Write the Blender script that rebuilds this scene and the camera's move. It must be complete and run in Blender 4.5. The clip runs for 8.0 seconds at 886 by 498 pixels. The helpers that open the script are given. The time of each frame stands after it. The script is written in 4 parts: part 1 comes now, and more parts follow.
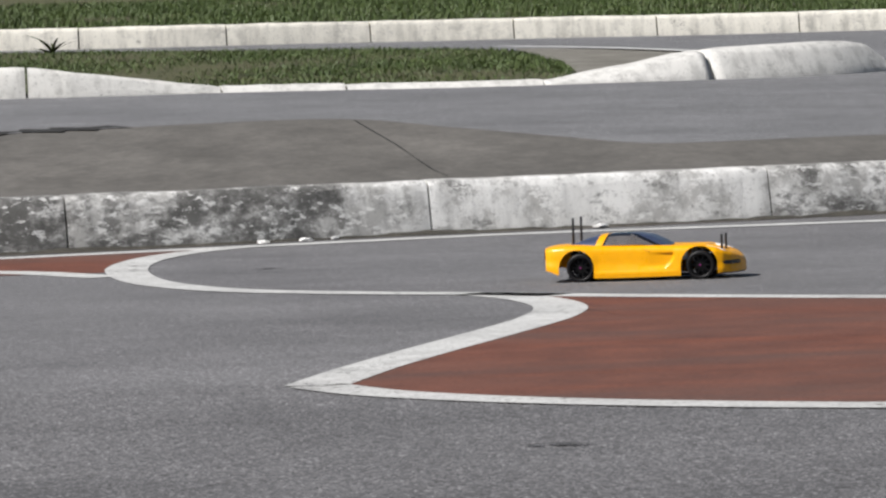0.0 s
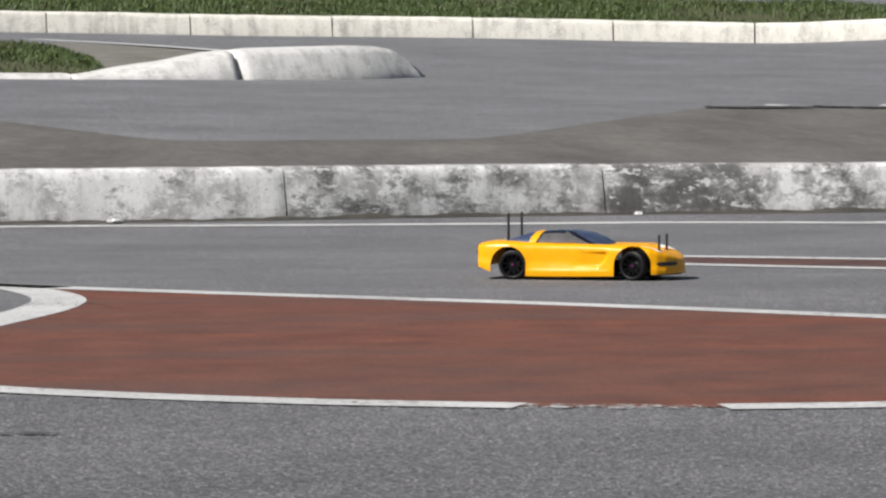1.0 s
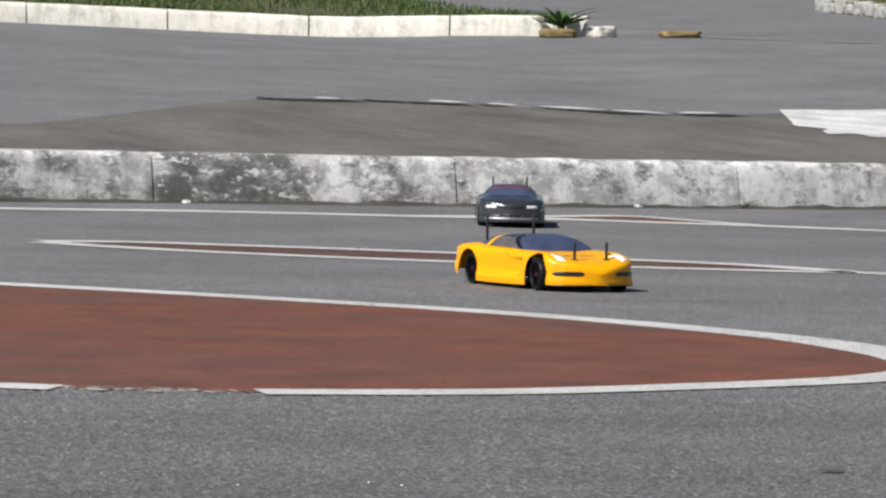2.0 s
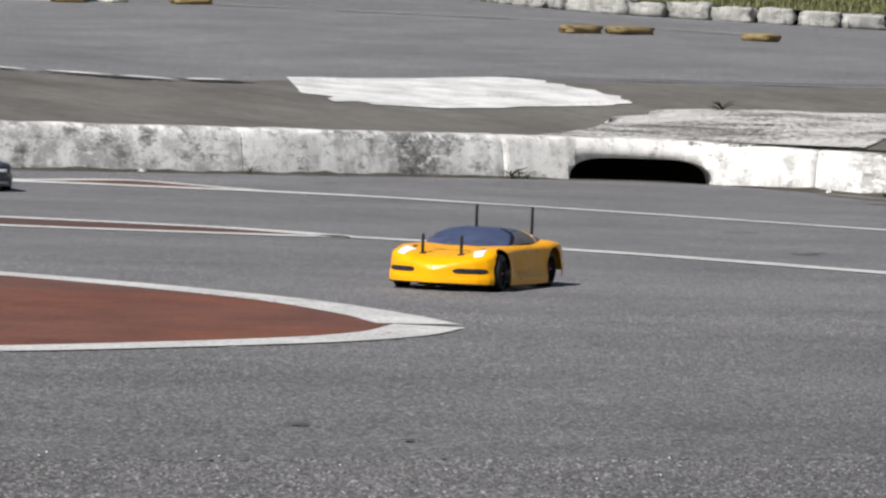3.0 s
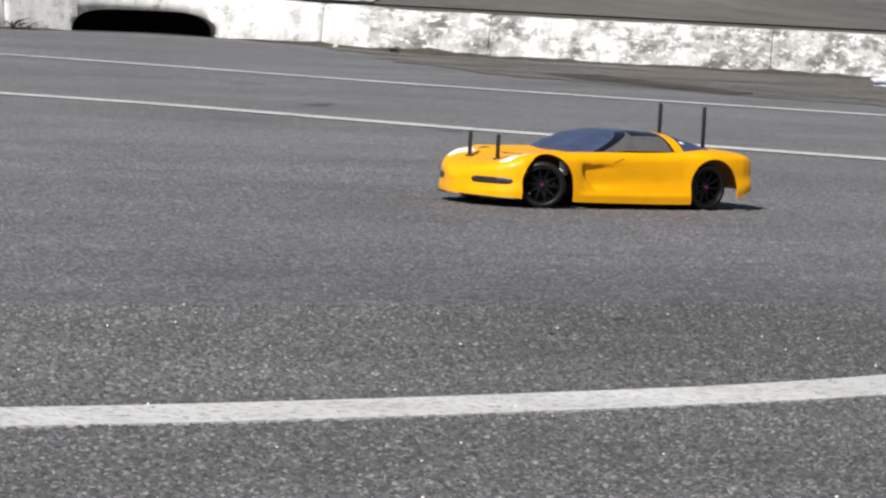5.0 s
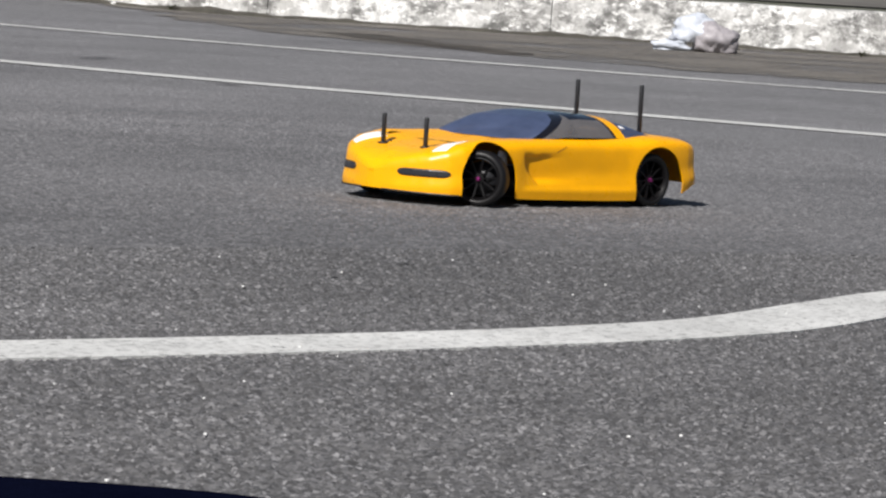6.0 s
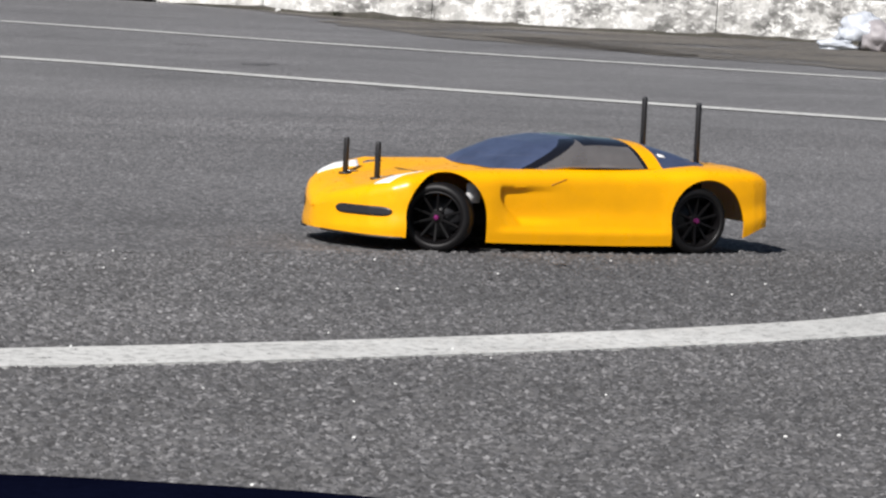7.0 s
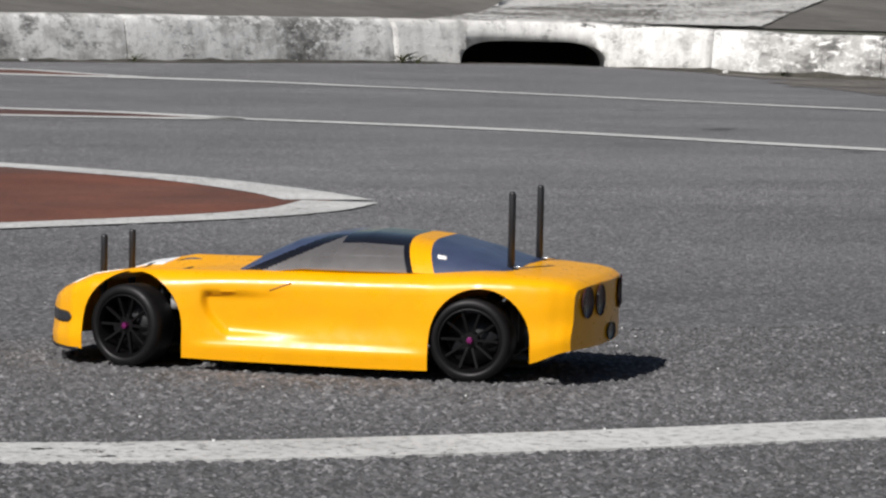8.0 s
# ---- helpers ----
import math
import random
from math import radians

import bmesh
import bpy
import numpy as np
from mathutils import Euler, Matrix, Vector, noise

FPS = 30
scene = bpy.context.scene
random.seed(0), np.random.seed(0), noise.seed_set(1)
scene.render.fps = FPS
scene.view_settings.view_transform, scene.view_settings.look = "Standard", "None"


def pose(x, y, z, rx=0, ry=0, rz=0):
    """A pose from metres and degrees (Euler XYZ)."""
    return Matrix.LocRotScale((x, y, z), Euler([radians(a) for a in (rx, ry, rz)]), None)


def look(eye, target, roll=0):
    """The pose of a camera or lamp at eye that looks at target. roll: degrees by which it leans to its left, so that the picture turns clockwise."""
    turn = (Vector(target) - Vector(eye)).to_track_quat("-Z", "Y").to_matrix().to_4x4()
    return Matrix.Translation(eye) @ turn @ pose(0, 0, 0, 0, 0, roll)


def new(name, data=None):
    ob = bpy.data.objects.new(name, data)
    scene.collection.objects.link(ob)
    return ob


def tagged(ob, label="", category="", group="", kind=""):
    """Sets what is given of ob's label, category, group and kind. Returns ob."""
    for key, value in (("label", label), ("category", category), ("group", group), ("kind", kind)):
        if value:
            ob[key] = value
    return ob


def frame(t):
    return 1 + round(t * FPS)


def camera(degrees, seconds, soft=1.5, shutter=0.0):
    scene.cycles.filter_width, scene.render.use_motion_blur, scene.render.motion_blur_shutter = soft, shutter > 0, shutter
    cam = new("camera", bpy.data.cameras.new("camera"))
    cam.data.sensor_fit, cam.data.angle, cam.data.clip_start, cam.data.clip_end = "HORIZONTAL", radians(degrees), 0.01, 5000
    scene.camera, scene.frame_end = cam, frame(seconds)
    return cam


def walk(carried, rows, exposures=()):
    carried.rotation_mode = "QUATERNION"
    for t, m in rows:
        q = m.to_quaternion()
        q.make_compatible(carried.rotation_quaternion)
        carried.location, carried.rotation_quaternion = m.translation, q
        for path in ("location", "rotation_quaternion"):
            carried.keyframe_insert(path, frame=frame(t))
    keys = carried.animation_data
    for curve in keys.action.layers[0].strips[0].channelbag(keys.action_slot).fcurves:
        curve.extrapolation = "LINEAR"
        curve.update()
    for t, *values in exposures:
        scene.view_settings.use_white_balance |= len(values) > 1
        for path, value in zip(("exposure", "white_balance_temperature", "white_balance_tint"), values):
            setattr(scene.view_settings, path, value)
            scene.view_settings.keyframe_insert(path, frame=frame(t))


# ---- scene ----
cam = camera(13.755, 8.0, 2.4)
# seconds, place of the lens, then pan, tilt and lean in degrees
PATH = [
    (0.0, -0.114, 0.012, 0.343, -0.080, -1.925, 2.050),
    (0.5, -0.085, 0.032, 0.339, -3.073, -1.990, 1.345),
    (1.0, -0.050, 0.010, 0.333, -7.250, -2.045, 0.090),
    (1.2, -0.045, 0.000, 0.331, -8.700, -2.075, -0.051),
    (2.3, -0.040, -0.040, 0.328, -16.180, -2.125, -1.762),
    (2.5, -0.030, -0.053, 0.328, -17.545, -2.163, -1.858),
    (3.0, -0.031, -0.131, 0.325, -21.711, -2.394, -2.110),
    (3.5, -0.014, -0.146, 0.321, -25.102, -3.032, -2.530),
    (4.0, 0.001, -0.127, 0.317, -27.010, -3.586, -2.870),
    (4.2, 0.005, -0.112, 0.314, -27.390, -3.707, -2.870),
    (5.3, 0.051, 0.080, 0.282, -30.469, -4.410, -2.806),
    (5.5, 0.052, 0.070, 0.274, -31.223, -4.443, -2.855),
    (6.0, 0.067, 0.102, 0.270, -32.913, -4.579, -3.567),
    (6.5, 0.082, 0.128, 0.263, -32.783, -4.616, -3.058),
    (7.0, 0.093, 0.122, 0.265, -30.315, -4.645, -2.754),
    (7.5, 0.090, 0.180, 0.273, -27.735, -4.520, -1.760),
    (8.0, 0.036, 0.147, 0.2775, -23.640, -3.957, -1.260),
]
walk(cam, [(t, pose(x, y, z, 90 + p, r, a)) for t, x, y, z, a, p, r in PATH], [(0, 0.35), (7.0, 0.35), (8.0, 0.1)])

# ---- light ----
SUN_EL, SUN_AZ = radians(46), math.atan2(-0.86, -0.51)
world = bpy.data.worlds.new("world")
scene.world = world
world.use_nodes = True
wn = world.node_tree.nodes
sky = wn.new("ShaderNodeTexSky")
sky.sky_type, sky.sun_disc = "NISHITA", False
sky.sun_elevation, sky.sun_rotation = SUN_EL, SUN_AZ
world.node_tree.links.new(sky.outputs[0], wn["Background"].inputs[0])
wn["Background"].inputs[1].default_value = 0.036
sun_data = bpy.data.lights.new("sun", "SUN")
sun_data.energy, sun_data.angle, sun_data.color = 5.0, radians(0.5), (1.0, 0.965, 0.94)
sun = new("sun", sun_data)
sun.matrix_world = look((-8.6, -5.1, 10.35), (0, 0, 0))

# ---- materials ----


def material(name, rough=0.8, metal=0.0):
    m = bpy.data.materials.new(name)
    m.use_nodes = True
    b = m.node_tree.nodes["Principled BSDF"]
    b.inputs["Roughness"].default_value, b.inputs["Metallic"].default_value = rough, metal
    return m, m.node_tree, b


def add(nt, kind, **inputs):
    n = nt.nodes.new(kind)
    for key, value in inputs.items():
        n.inputs[key.replace("_", " ")].default_value = value
    return n


def coords(nt, stretch=(1, 1, 1)):
    g = nt.nodes.new("ShaderNodeNewGeometry")
    m = nt.nodes.new("ShaderNodeMapping")
    m.inputs["Scale"].default_value = stretch
    nt.links.new(g.outputs["Position"], m.inputs["Vector"])
    return m.outputs[0]


def local(nt, stretch=(1, 1, 1)):
    g = nt.nodes.new("ShaderNodeTexCoord")
    m = nt.nodes.new("ShaderNodeMapping")
    m.inputs["Scale"].default_value = stretch
    nt.links.new(g.outputs["Object"], m.inputs["Vector"])
    return m.outputs[0]


def noise_tex(nt, vec, scale, detail=4.0, rough=0.6):
    n = add(nt, "ShaderNodeTexNoise", Scale=scale, Detail=detail, Roughness=rough)
    nt.links.new(vec, n.inputs["Vector"])
    return n.outputs[0]


def ramp(nt, fac, *stops):
    r = nt.nodes.new("ShaderNodeValToRGB")
    while len(r.color_ramp.elements) < len(stops):
        r.color_ramp.elements.new(0.5)
    for e, (at, c) in zip(r.color_ramp.elements, stops):
        e.position = at
        e.color = (*((c, c, c) if isinstance(c, (int, float)) else c), 1)
    nt.links.new(fac, r.inputs[0])
    return r.outputs[0]


def mix(nt, fac, a, b, blend="MIX"):
    m = nt.nodes.new("ShaderNodeMix")
    m.data_type, m.blend_type = "RGBA", blend
    for socket, value in ((m.inputs[0], fac), (m.inputs[6], a), (m.inputs[7], b)):
        if isinstance(value, bpy.types.NodeSocket):
            nt.links.new(value, socket)
        elif isinstance(value, (int, float)):
            socket.default_value = value
        else:
            socket.default_value = (*value, 1)
    return m.outputs[2]


def bump(nt, b, height, strength, distance):
    n = add(nt, "ShaderNodeBump", Strength=strength, Distance=distance)
    nt.links.new(height, n.inputs["Height"])
    nt.links.new(n.outputs[0], b.inputs["Normal"])


# worn: tone at near and far y, painted in for view-angle brightening
def asphalt(name, tone, warm=(1, 1, 1), grain=1.0, stains=0.35, worn=(1.0, 1.0)):
    """Worn asphalt: aggregate a few millimetres across, patchy wear and long tyre smears."""
    m, nt, b = material(name, 0.78)
    v = coords(nt)
    stone = nt.nodes.new("ShaderNodeTexVoronoi")
    stone.inputs["Scale"].default_value = 360 / grain
    nt.links.new(v, stone.inputs["Vector"])
    cell = add(nt, "ShaderNodeSeparateColor")
    nt.links.new(stone.outputs["Color"], cell.inputs[0])
    a = ramp(nt, cell.outputs[0], (0.0, 0.44), (0.5, 0.88), (0.85, 1.3), (1.0, 2.4))
    fine = ramp(nt, noise_tex(nt, v, 90, 4, 0.7), (0.3, 0.82), (0.7, 1.18))
    wear = ramp(nt, noise_tex(nt, v, 1.3, 6, 0.65), (0.3, 1 - stains), (0.7, 1 + stains * 0.6))
    smear = ramp(nt, noise_tex(nt, coords(nt, (0.5, 3.2, 1)), 1.7, 5, 0.6), (0.32, 0.87), (0.55, 1.0))
    c = mix(nt, 1.0, a, fine, "MULTIPLY")
    c = mix(nt, 1.0, c, wear, "MULTIPLY")
    c = mix(nt, 1.0, c, smear, "MULTIPLY")
    # brightening at flatter view angles, put into the colour along y
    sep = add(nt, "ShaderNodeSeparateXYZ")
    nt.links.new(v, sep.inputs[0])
    view_tone = add(nt, "ShaderNodeMapRange", From_Min=2.0, From_Max=5.3, To_Min=worn[0], To_Max=worn[1])
    nt.links.new(sep.outputs[1], view_tone.inputs[0])
    c = mix(nt, 1.0, c, view_tone.outputs[0], "MULTIPLY")
    c = mix(nt, 1.0, c, tuple(tone * w for w in warm), "MULTIPLY")
    nt.links.new(c, b.inputs["Base Color"])
    bump(nt, b, cell.outputs[0], 0.5, 0.0015 * grain)
    return m


def paint(name, color, chips=0.40, dirt=0.3, faded=None, grain=(0.8, 1.1, 1)):
    """Road paint, rolled on rough asphalt: chipped through to the ground and dirty."""
    m, nt, b = material(name, 0.7)
    v = coords(nt)
    grime = ramp(nt, noise_tex(nt, v, 6, 6, 0.7), (0.3, 1 - dirt), (0.65, 1.0))
    pits = ramp(nt, noise_tex(nt, v, 140, 4, 0.7), (0.33, 0.45), (0.5, 1.0))
    c = mix(nt, 1.0, mix(nt, 1.0, grime, pits, "MULTIPLY"), color, "MULTIPLY")
    if faded:
        c = mix(nt, ramp(nt, noise_tex(nt, coords(nt, grain), 1.1 if grain[1] > 1 else 7, 7, 0.65), (0.42, 0.0), (0.66, 0.6)), c, mix(nt, 1.0, pits, faded, "MULTIPLY"))
    nt.links.new(c, b.inputs["Base Color"])
    bump(nt, b, noise_tex(nt, v, 160, 3, 0.7), 0.5, 0.002)
    wear = nt.nodes.new("ShaderNodeMath")
    wear.operation = "MULTIPLY"
    nt.links.new(noise_tex(nt, v, 45, 6, 0.8), wear.inputs[0])
    nt.links.new(ramp(nt, noise_tex(nt, v, 2.2, 4, 0.6), (0.25, 0.75), (0.6, 1.15)), wear.inputs[1])
    gone = ramp(nt, wear.outputs[0], (chips - 0.05, 0.0), (chips + 0.02, 1.0))
    clear = nt.nodes.new("ShaderNodeBsdfTransparent")
    ms = nt.nodes.new("ShaderNodeMixShader")
    nt.links.new(gone, ms.inputs[0])
    nt.links.new(clear.outputs[0], ms.inputs[1])
    nt.links.new(b.outputs[0], ms.inputs[2])
    nt.links.new(ms.outputs[0], nt.nodes["Material Output"].inputs["Surface"])
    return m


def limewash(name, mould=0.4, base=(0.84, 0.83, 0.80), spread=None, top=0.75, film=1.0, foul=(0.095, 0.093, 0.087)):
    """Whitewashed cast concrete: grey washed-out films, black mould, flaked paint and a bare, trodden top.
    spread: (x, mould) pairs along the kerb, for blocks that have weathered unequally."""
    m, nt, b = material(name, 0.88)
    v = coords(nt)

    def math_node(op, p, q):
        n = nt.nodes.new("ShaderNodeMath")
        n.operation = op
        for sock, val in zip(n.inputs, (p, q)):
            if isinstance(val, bpy.types.NodeSocket):
                nt.links.new(val, sock)
            else:
                sock.default_value = val
        return n.outputs[0]

    amount = mould
    if spread:
        sep = add(nt, "ShaderNodeSeparateXYZ")
        nt.links.new(v, sep.inputs[0])
        x0, x1 = spread[0][0], spread[-1][0]
        where = add(nt, "ShaderNodeMapRange", From_Min=x0, From_Max=x1)
        nt.links.new(sep.outputs[0], where.inputs[0])
        amount = ramp(nt, where.outputs[0], *[((x - x0) / (x1 - x0), k) for x, k in spread])
    shift = math_node("MULTIPLY", math_node("SUBTRACT", amount, 0.5), 0.27)
    # thin grey films where the wash has weathered off
    thin = math_node("ADD", noise_tex(nt, coords(nt, (1, 1, 0.75)), 8.5, 9, 0.72), math_node("MULTIPLY", shift, 0.7))
    c = mix(nt, ramp(nt, thin, (0.44, 0.0), (0.50, 0.5 * film), (0.57, 0.92 * film)), base, (0.30, 0.292, 0.275))
    # mould in torn horizontal patches
    patch = math_node("ADD", noise_tex(nt, coords(nt, (0.75, 0.75, 1.2)), 11, 12, 0.78), shift)
    c = mix(nt, ramp(nt, patch, (0.505, 0.0), (0.555, 0.55), (0.64, 0.92)), c, foul)
    # flakes of whiter paint left on it, scuffs and pinholes
    flake = math_node("ADD", noise_tex(nt, coords(nt, (0.7, 0.7, 1.6)), 26, 8, 0.75), math_node("MULTIPLY", shift, -0.15))
    c = mix(nt, ramp(nt, flake, (0.545, 0.0), (0.575, 0.9)), c, base)
    pits = ramp(nt, noise_tex(nt, v, 58, 6, 0.75), (0.34, 0.55), (0.44, 1.0))
    c = mix(nt, 0.8, c, pits, "MULTIPLY")
    streak = ramp(nt, noise_tex(nt, coords(nt, (1, 1, 0.12)), 14, 4, 0.6), (0.32, 0.72), (0.55, 1.0))
    c = mix(nt, 1.0, c, streak, "MULTIPLY")
    # the trodden top is bare grey concrete with remnants of wash
    geo = nt.nodes.new("ShaderNodeNewGeometry")
    up = add(nt, "ShaderNodeSeparateXYZ")
    nt.links.new(geo.outputs["True Normal"], up.inputs[0])
    worn = math_node("MULTIPLY", ramp(nt, up.outputs[2], (0.8, 0.0), (0.95, top)), ramp(nt, noise_tex(nt, coords(nt, (0.5, 0.5, 1)), 9, 8, 0.7), (0.45, 1.0), (0.6, 0.25)))
    c = mix(nt, worn, c, (0.26, 0.255, 0.24))
    nt.links.new(c, b.inputs["Base Color"])
    bump(nt, b, noise_tex(nt, v, 30, 10, 0.8), 0.7, 0.010)
    return m


def mottled(name, c1, c2, scale, rough=0.85, bumps=0.4, depth=0.006, fine=60, stretch=(1, 1, 1)):
    m, nt, b = material(name, rough)
    v = coords(nt, stretch)
    c = mix(nt, ramp(nt, noise_tex(nt, v, scale, 8, 0.7), (0.3, 0.0), (0.7, 1.0)), c1, c2)
    c = mix(nt, 0.6, c, ramp(nt, noise_tex(nt, v, fine, 5, 0.75), (0.3, 0.6), (0.7, 1.3)), "MULTIPLY")
    nt.links.new(c, b.inputs["Base Color"])
    bump(nt, b, noise_tex(nt, v, fine, 6, 0.7), bumps, depth)
    return m


def plain(name, color, rough=0.5, metal=0.0, coat=0.0, spots=0.06):
    """A small manufactured surface with a slight unevenness of tone and gloss."""
    m, nt, b = material(name, rough, metal)
    v = local(nt)
    n = noise_tex(nt, v, 40, 5, 0.6)
    c = mix(nt, 1.0, ramp(nt, n, (0.3, 1 - spots), (0.7, 1 + spots)), color, "MULTIPLY")
    nt.links.new(c, b.inputs["Base Color"])
    nt.links.new(ramp(nt, noise_tex(nt, v, 90, 4, 0.6), (0.3, max(rough - 0.06, 0.02)), (0.7, min(rough + 0.1, 1))), b.inputs["Roughness"])
    b.inputs["Coat Weight"].default_value = coat
    b.inputs["Coat Roughness"].default_value = 0.08
    return m


def hazy(name, tint, film, haze):
    """Smoked plastic with a film on it: haze, and the windscreen's painted sky reflection."""
    m = tinted(name, tint, 0.1)
    nt = m.node_tree
    out = nt.nodes["Material Output"].inputs["Surface"]
    glass = out.links[0].from_socket
    b = nt.nodes["Principled BSDF"]
    b.inputs["Base Color"].default_value, b.inputs["Roughness"].default_value = (*film, 1), 0.35
    ms = nt.nodes.new("ShaderNodeMixShader")
    nt.links.new(ramp(nt, noise_tex(nt, local(nt), 30, 4, 0.6), (0.3, haze * 0.8), (0.7, haze * 1.2)), ms.inputs[0])
    nt.links.new(glass, ms.inputs[1])
    nt.links.new(b.outputs[0], ms.inputs[2])
    nt.links.new(ms.outputs[0], out)
    return m


def tinted(name, tint, gloss=0.06):
    """Thin clear plastic with a tint and a polished face."""
    m, nt, b = material(name, gloss)
    clear = add(nt, "ShaderNodeBsdfTransparent")
    clear.inputs[0].default_value = (*tint, 1)
    shine = add(nt, "ShaderNodeBsdfGlossy")
    shine.inputs["Roughness"].default_value = gloss
    fr = add(nt, "ShaderNodeFresnel")
    fr.inputs[0].default_value = 1.6
    ms = nt.nodes.new("ShaderNodeMixShader")
    nt.links.new(fr.outputs[0], ms.inputs[0])
    nt.links.new(clear.outputs[0], ms.inputs[1])
    nt.links.new(shine.outputs[0], ms.inputs[2])
    nt.links.new(ms.outputs[0], nt.nodes["Material Output"].inputs["Surface"])
    return m


# the worn pair paints far ground brighter, as a low view shows it
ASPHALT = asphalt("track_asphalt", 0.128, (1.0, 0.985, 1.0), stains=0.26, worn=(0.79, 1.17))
ROAD = asphalt("road_asphalt", 0.16, (1.0, 1.0, 1.02), 1.6, 0.25)
APRON = mottled("apron_concrete", (0.066, 0.061, 0.053), (0.142, 0.133, 0.118), 2.6, 0.9, 0.4, 0.006, 26, (1, 0.3, 1))
WHITE_LINE = paint("white_line_paint", (0.60, 0.60, 0.58))
WORN_LINE = paint("worn_line_paint", (0.58, 0.58, 0.56), 0.425)
RED_PAINT = paint("red_ground_paint", (0.185, 0.062, 0.034), 0.32, 0.5, (0.085, 0.062, 0.052), (0.45, 1.9, 1))
DULL_RED = paint("dull_red_ground_paint", (0.115, 0.055, 0.042), 0.34, 0.5, (0.085, 0.066, 0.058), (0.45, 1.9, 1))
PATCH_PAINT = paint("white_patch_paint", (0.74, 0.74, 0.72), 0.40, 0.15, (0.30, 0.30, 0.29), (0.9, 0.28, 1))
WEATHER = [(-6.0, .75), (-1.2, .85), (-0.98, .6), (-0.8, .85), (-0.48, .92), (-0.36, .42), (-0.14, .3), (0.1, .36), (0.85, .38), (0.95, .58), (1.88, .5), (1.95, .95), (2.35, .9), (2.5, .55), (2.96, .5), (3.1, .45),
           (3.9, .48), (4.08, .36), (4.62, .38), (4.76, .75), (4.92, .7), (5.0, .35), (5.35, .25), (6.4, .28), (6.55, .6), (6.78, .7), (6.9, .45), (7.4, .62), (10.0, .66)]
KERB_MOULD = limewash("mouldy_whitewash", base=(0.82, 0.815, 0.79), spread=WEATHER, top=0.45, film=0.75)
KERB_PALE = limewash("pale_whitewash", 0.3, (0.80, 0.79, 0.76), top=0.5, film=0.6)
KERB_FAR = limewash("cream_whitewash", 0.12, (0.78, 0.75, 0.665), top=0.6, film=0.5)
MOUND = limewash("mound_whitewash", 0.05, (0.68, 0.67, 0.635), top=0.1, film=0.5)
SOIL = mottled("grass_soil", (0.05, 0.05, 0.022), (0.10, 0.1, 0.04), 5, 0.95, 0.8, 0.03, 30)
DIRT = mottled("gutter_dirt", (0.085, 0.073, 0.057), (0.165, 0.146, 0.12), 3, 0.95, 0.5, 0.006, 40, (1, 0.3, 1))
BLADE = mottled("grass_blade", (0.034, 0.066, 0.012), (0.085, 0.118, 0.027), 2.5, 0.6, 0.1, 0.001, 20)
LEAF = mottled("plant_leaf", (0.04, 0.09, 0.02), (0.1, 0.17, 0.04), 6, 0.45, 0.1, 0.001, 30)
DARK = plain("cavity_shade", (0.012, 0.011, 0.01), 0.95)
YELLOW_STONE = mottled("yellow_block_paint", (0.31, 0.22, 0.075), (0.13, 0.105, 0.06), 8, 0.8, 0.6, 0.01, 40)
CRACK = mottled("crack_tar", (0.012, 0.011, 0.01), (0.03, 0.028, 0.025), 8, 0.9, 0.5, 0.01, 40)

# ---- helpers for things ----


def mesh_of(name, bm, mat, smooth=True):
    me = bpy.data.meshes.new(name)
    bm.to_mesh(me)
    bm.free()
    me.materials.append(mat)
    if smooth:
        for p in me.polygons:
            p.use_smooth = True
    return me


def part(name, bm, mat, parent, label="", smooth=True):
    ob = new(name, mesh_of(name, bm, mat, smooth))
    ob.parent = parent
    return tagged(ob, label)


def thing(name, label, category, group="", at=None):
    ob = new(name)
    ob.empty_display_size = 0.05
    if at is not None:
        ob.matrix_basis = at
    return tagged(ob, label, category, group)


def grid_mesh(rows, wrap=False, bm=None):
    """A skin over rows of points; wrap closes each row into a ring."""
    bm = bm or bmesh.new()
    vs = [[bm.verts.new(p) for p in r] for r in rows]
    for a, b in zip(vs, vs[1:]):
        n = len(a)
        for i in range(n if wrap else n - 1):
            j = (i + 1) % n
            bm.faces.new((a[i], a[j], b[j], b[i]))
    return bm


def caps(bm, rows_n, n):
    bm.verts.ensure_lookup_table()
    bm.faces.new([bm.verts[i] for i in range(n)][::-1])
    bm.faces.new([bm.verts[(rows_n - 1) * n + i] for i in range(n)])
    return bm


def spline(knots, per=12):
    """Catmull-Rom through plan knots."""
    k = [np.array(q, float) for q in knots]
    k = [2 * k[0] - k[1]] + k + [2 * k[-1] - k[-2]]
    out = []
    for a, b, c, d in zip(k, k[1:], k[2:], k[3:]):
        for i in range(per):
            t = i / per
            out.append(0.5 * (2 * b + (c - a) * t + (2 * a - 5 * b + 4 * c - d) * t * t + (3 * b - a - 3 * c + d) * t ** 3))
    out.append(k[-2])
    return np.array(out)


def sides(path, half):
    """Left and right edges of a band along a plan path."""
    d = np.gradient(path, axis=0)
    n = np.stack([-d[:, 1], d[:, 0]], 1) / np.linalg.norm(d, axis=1)[:, None]
    h = np.asarray(half)
    h = h[:, None] if h.ndim else h
    return path + n * h, path - n * h


def smooth01(x):
    x = np.clip(x, 0, 1)
    return x * x * (3 - 2 * x)


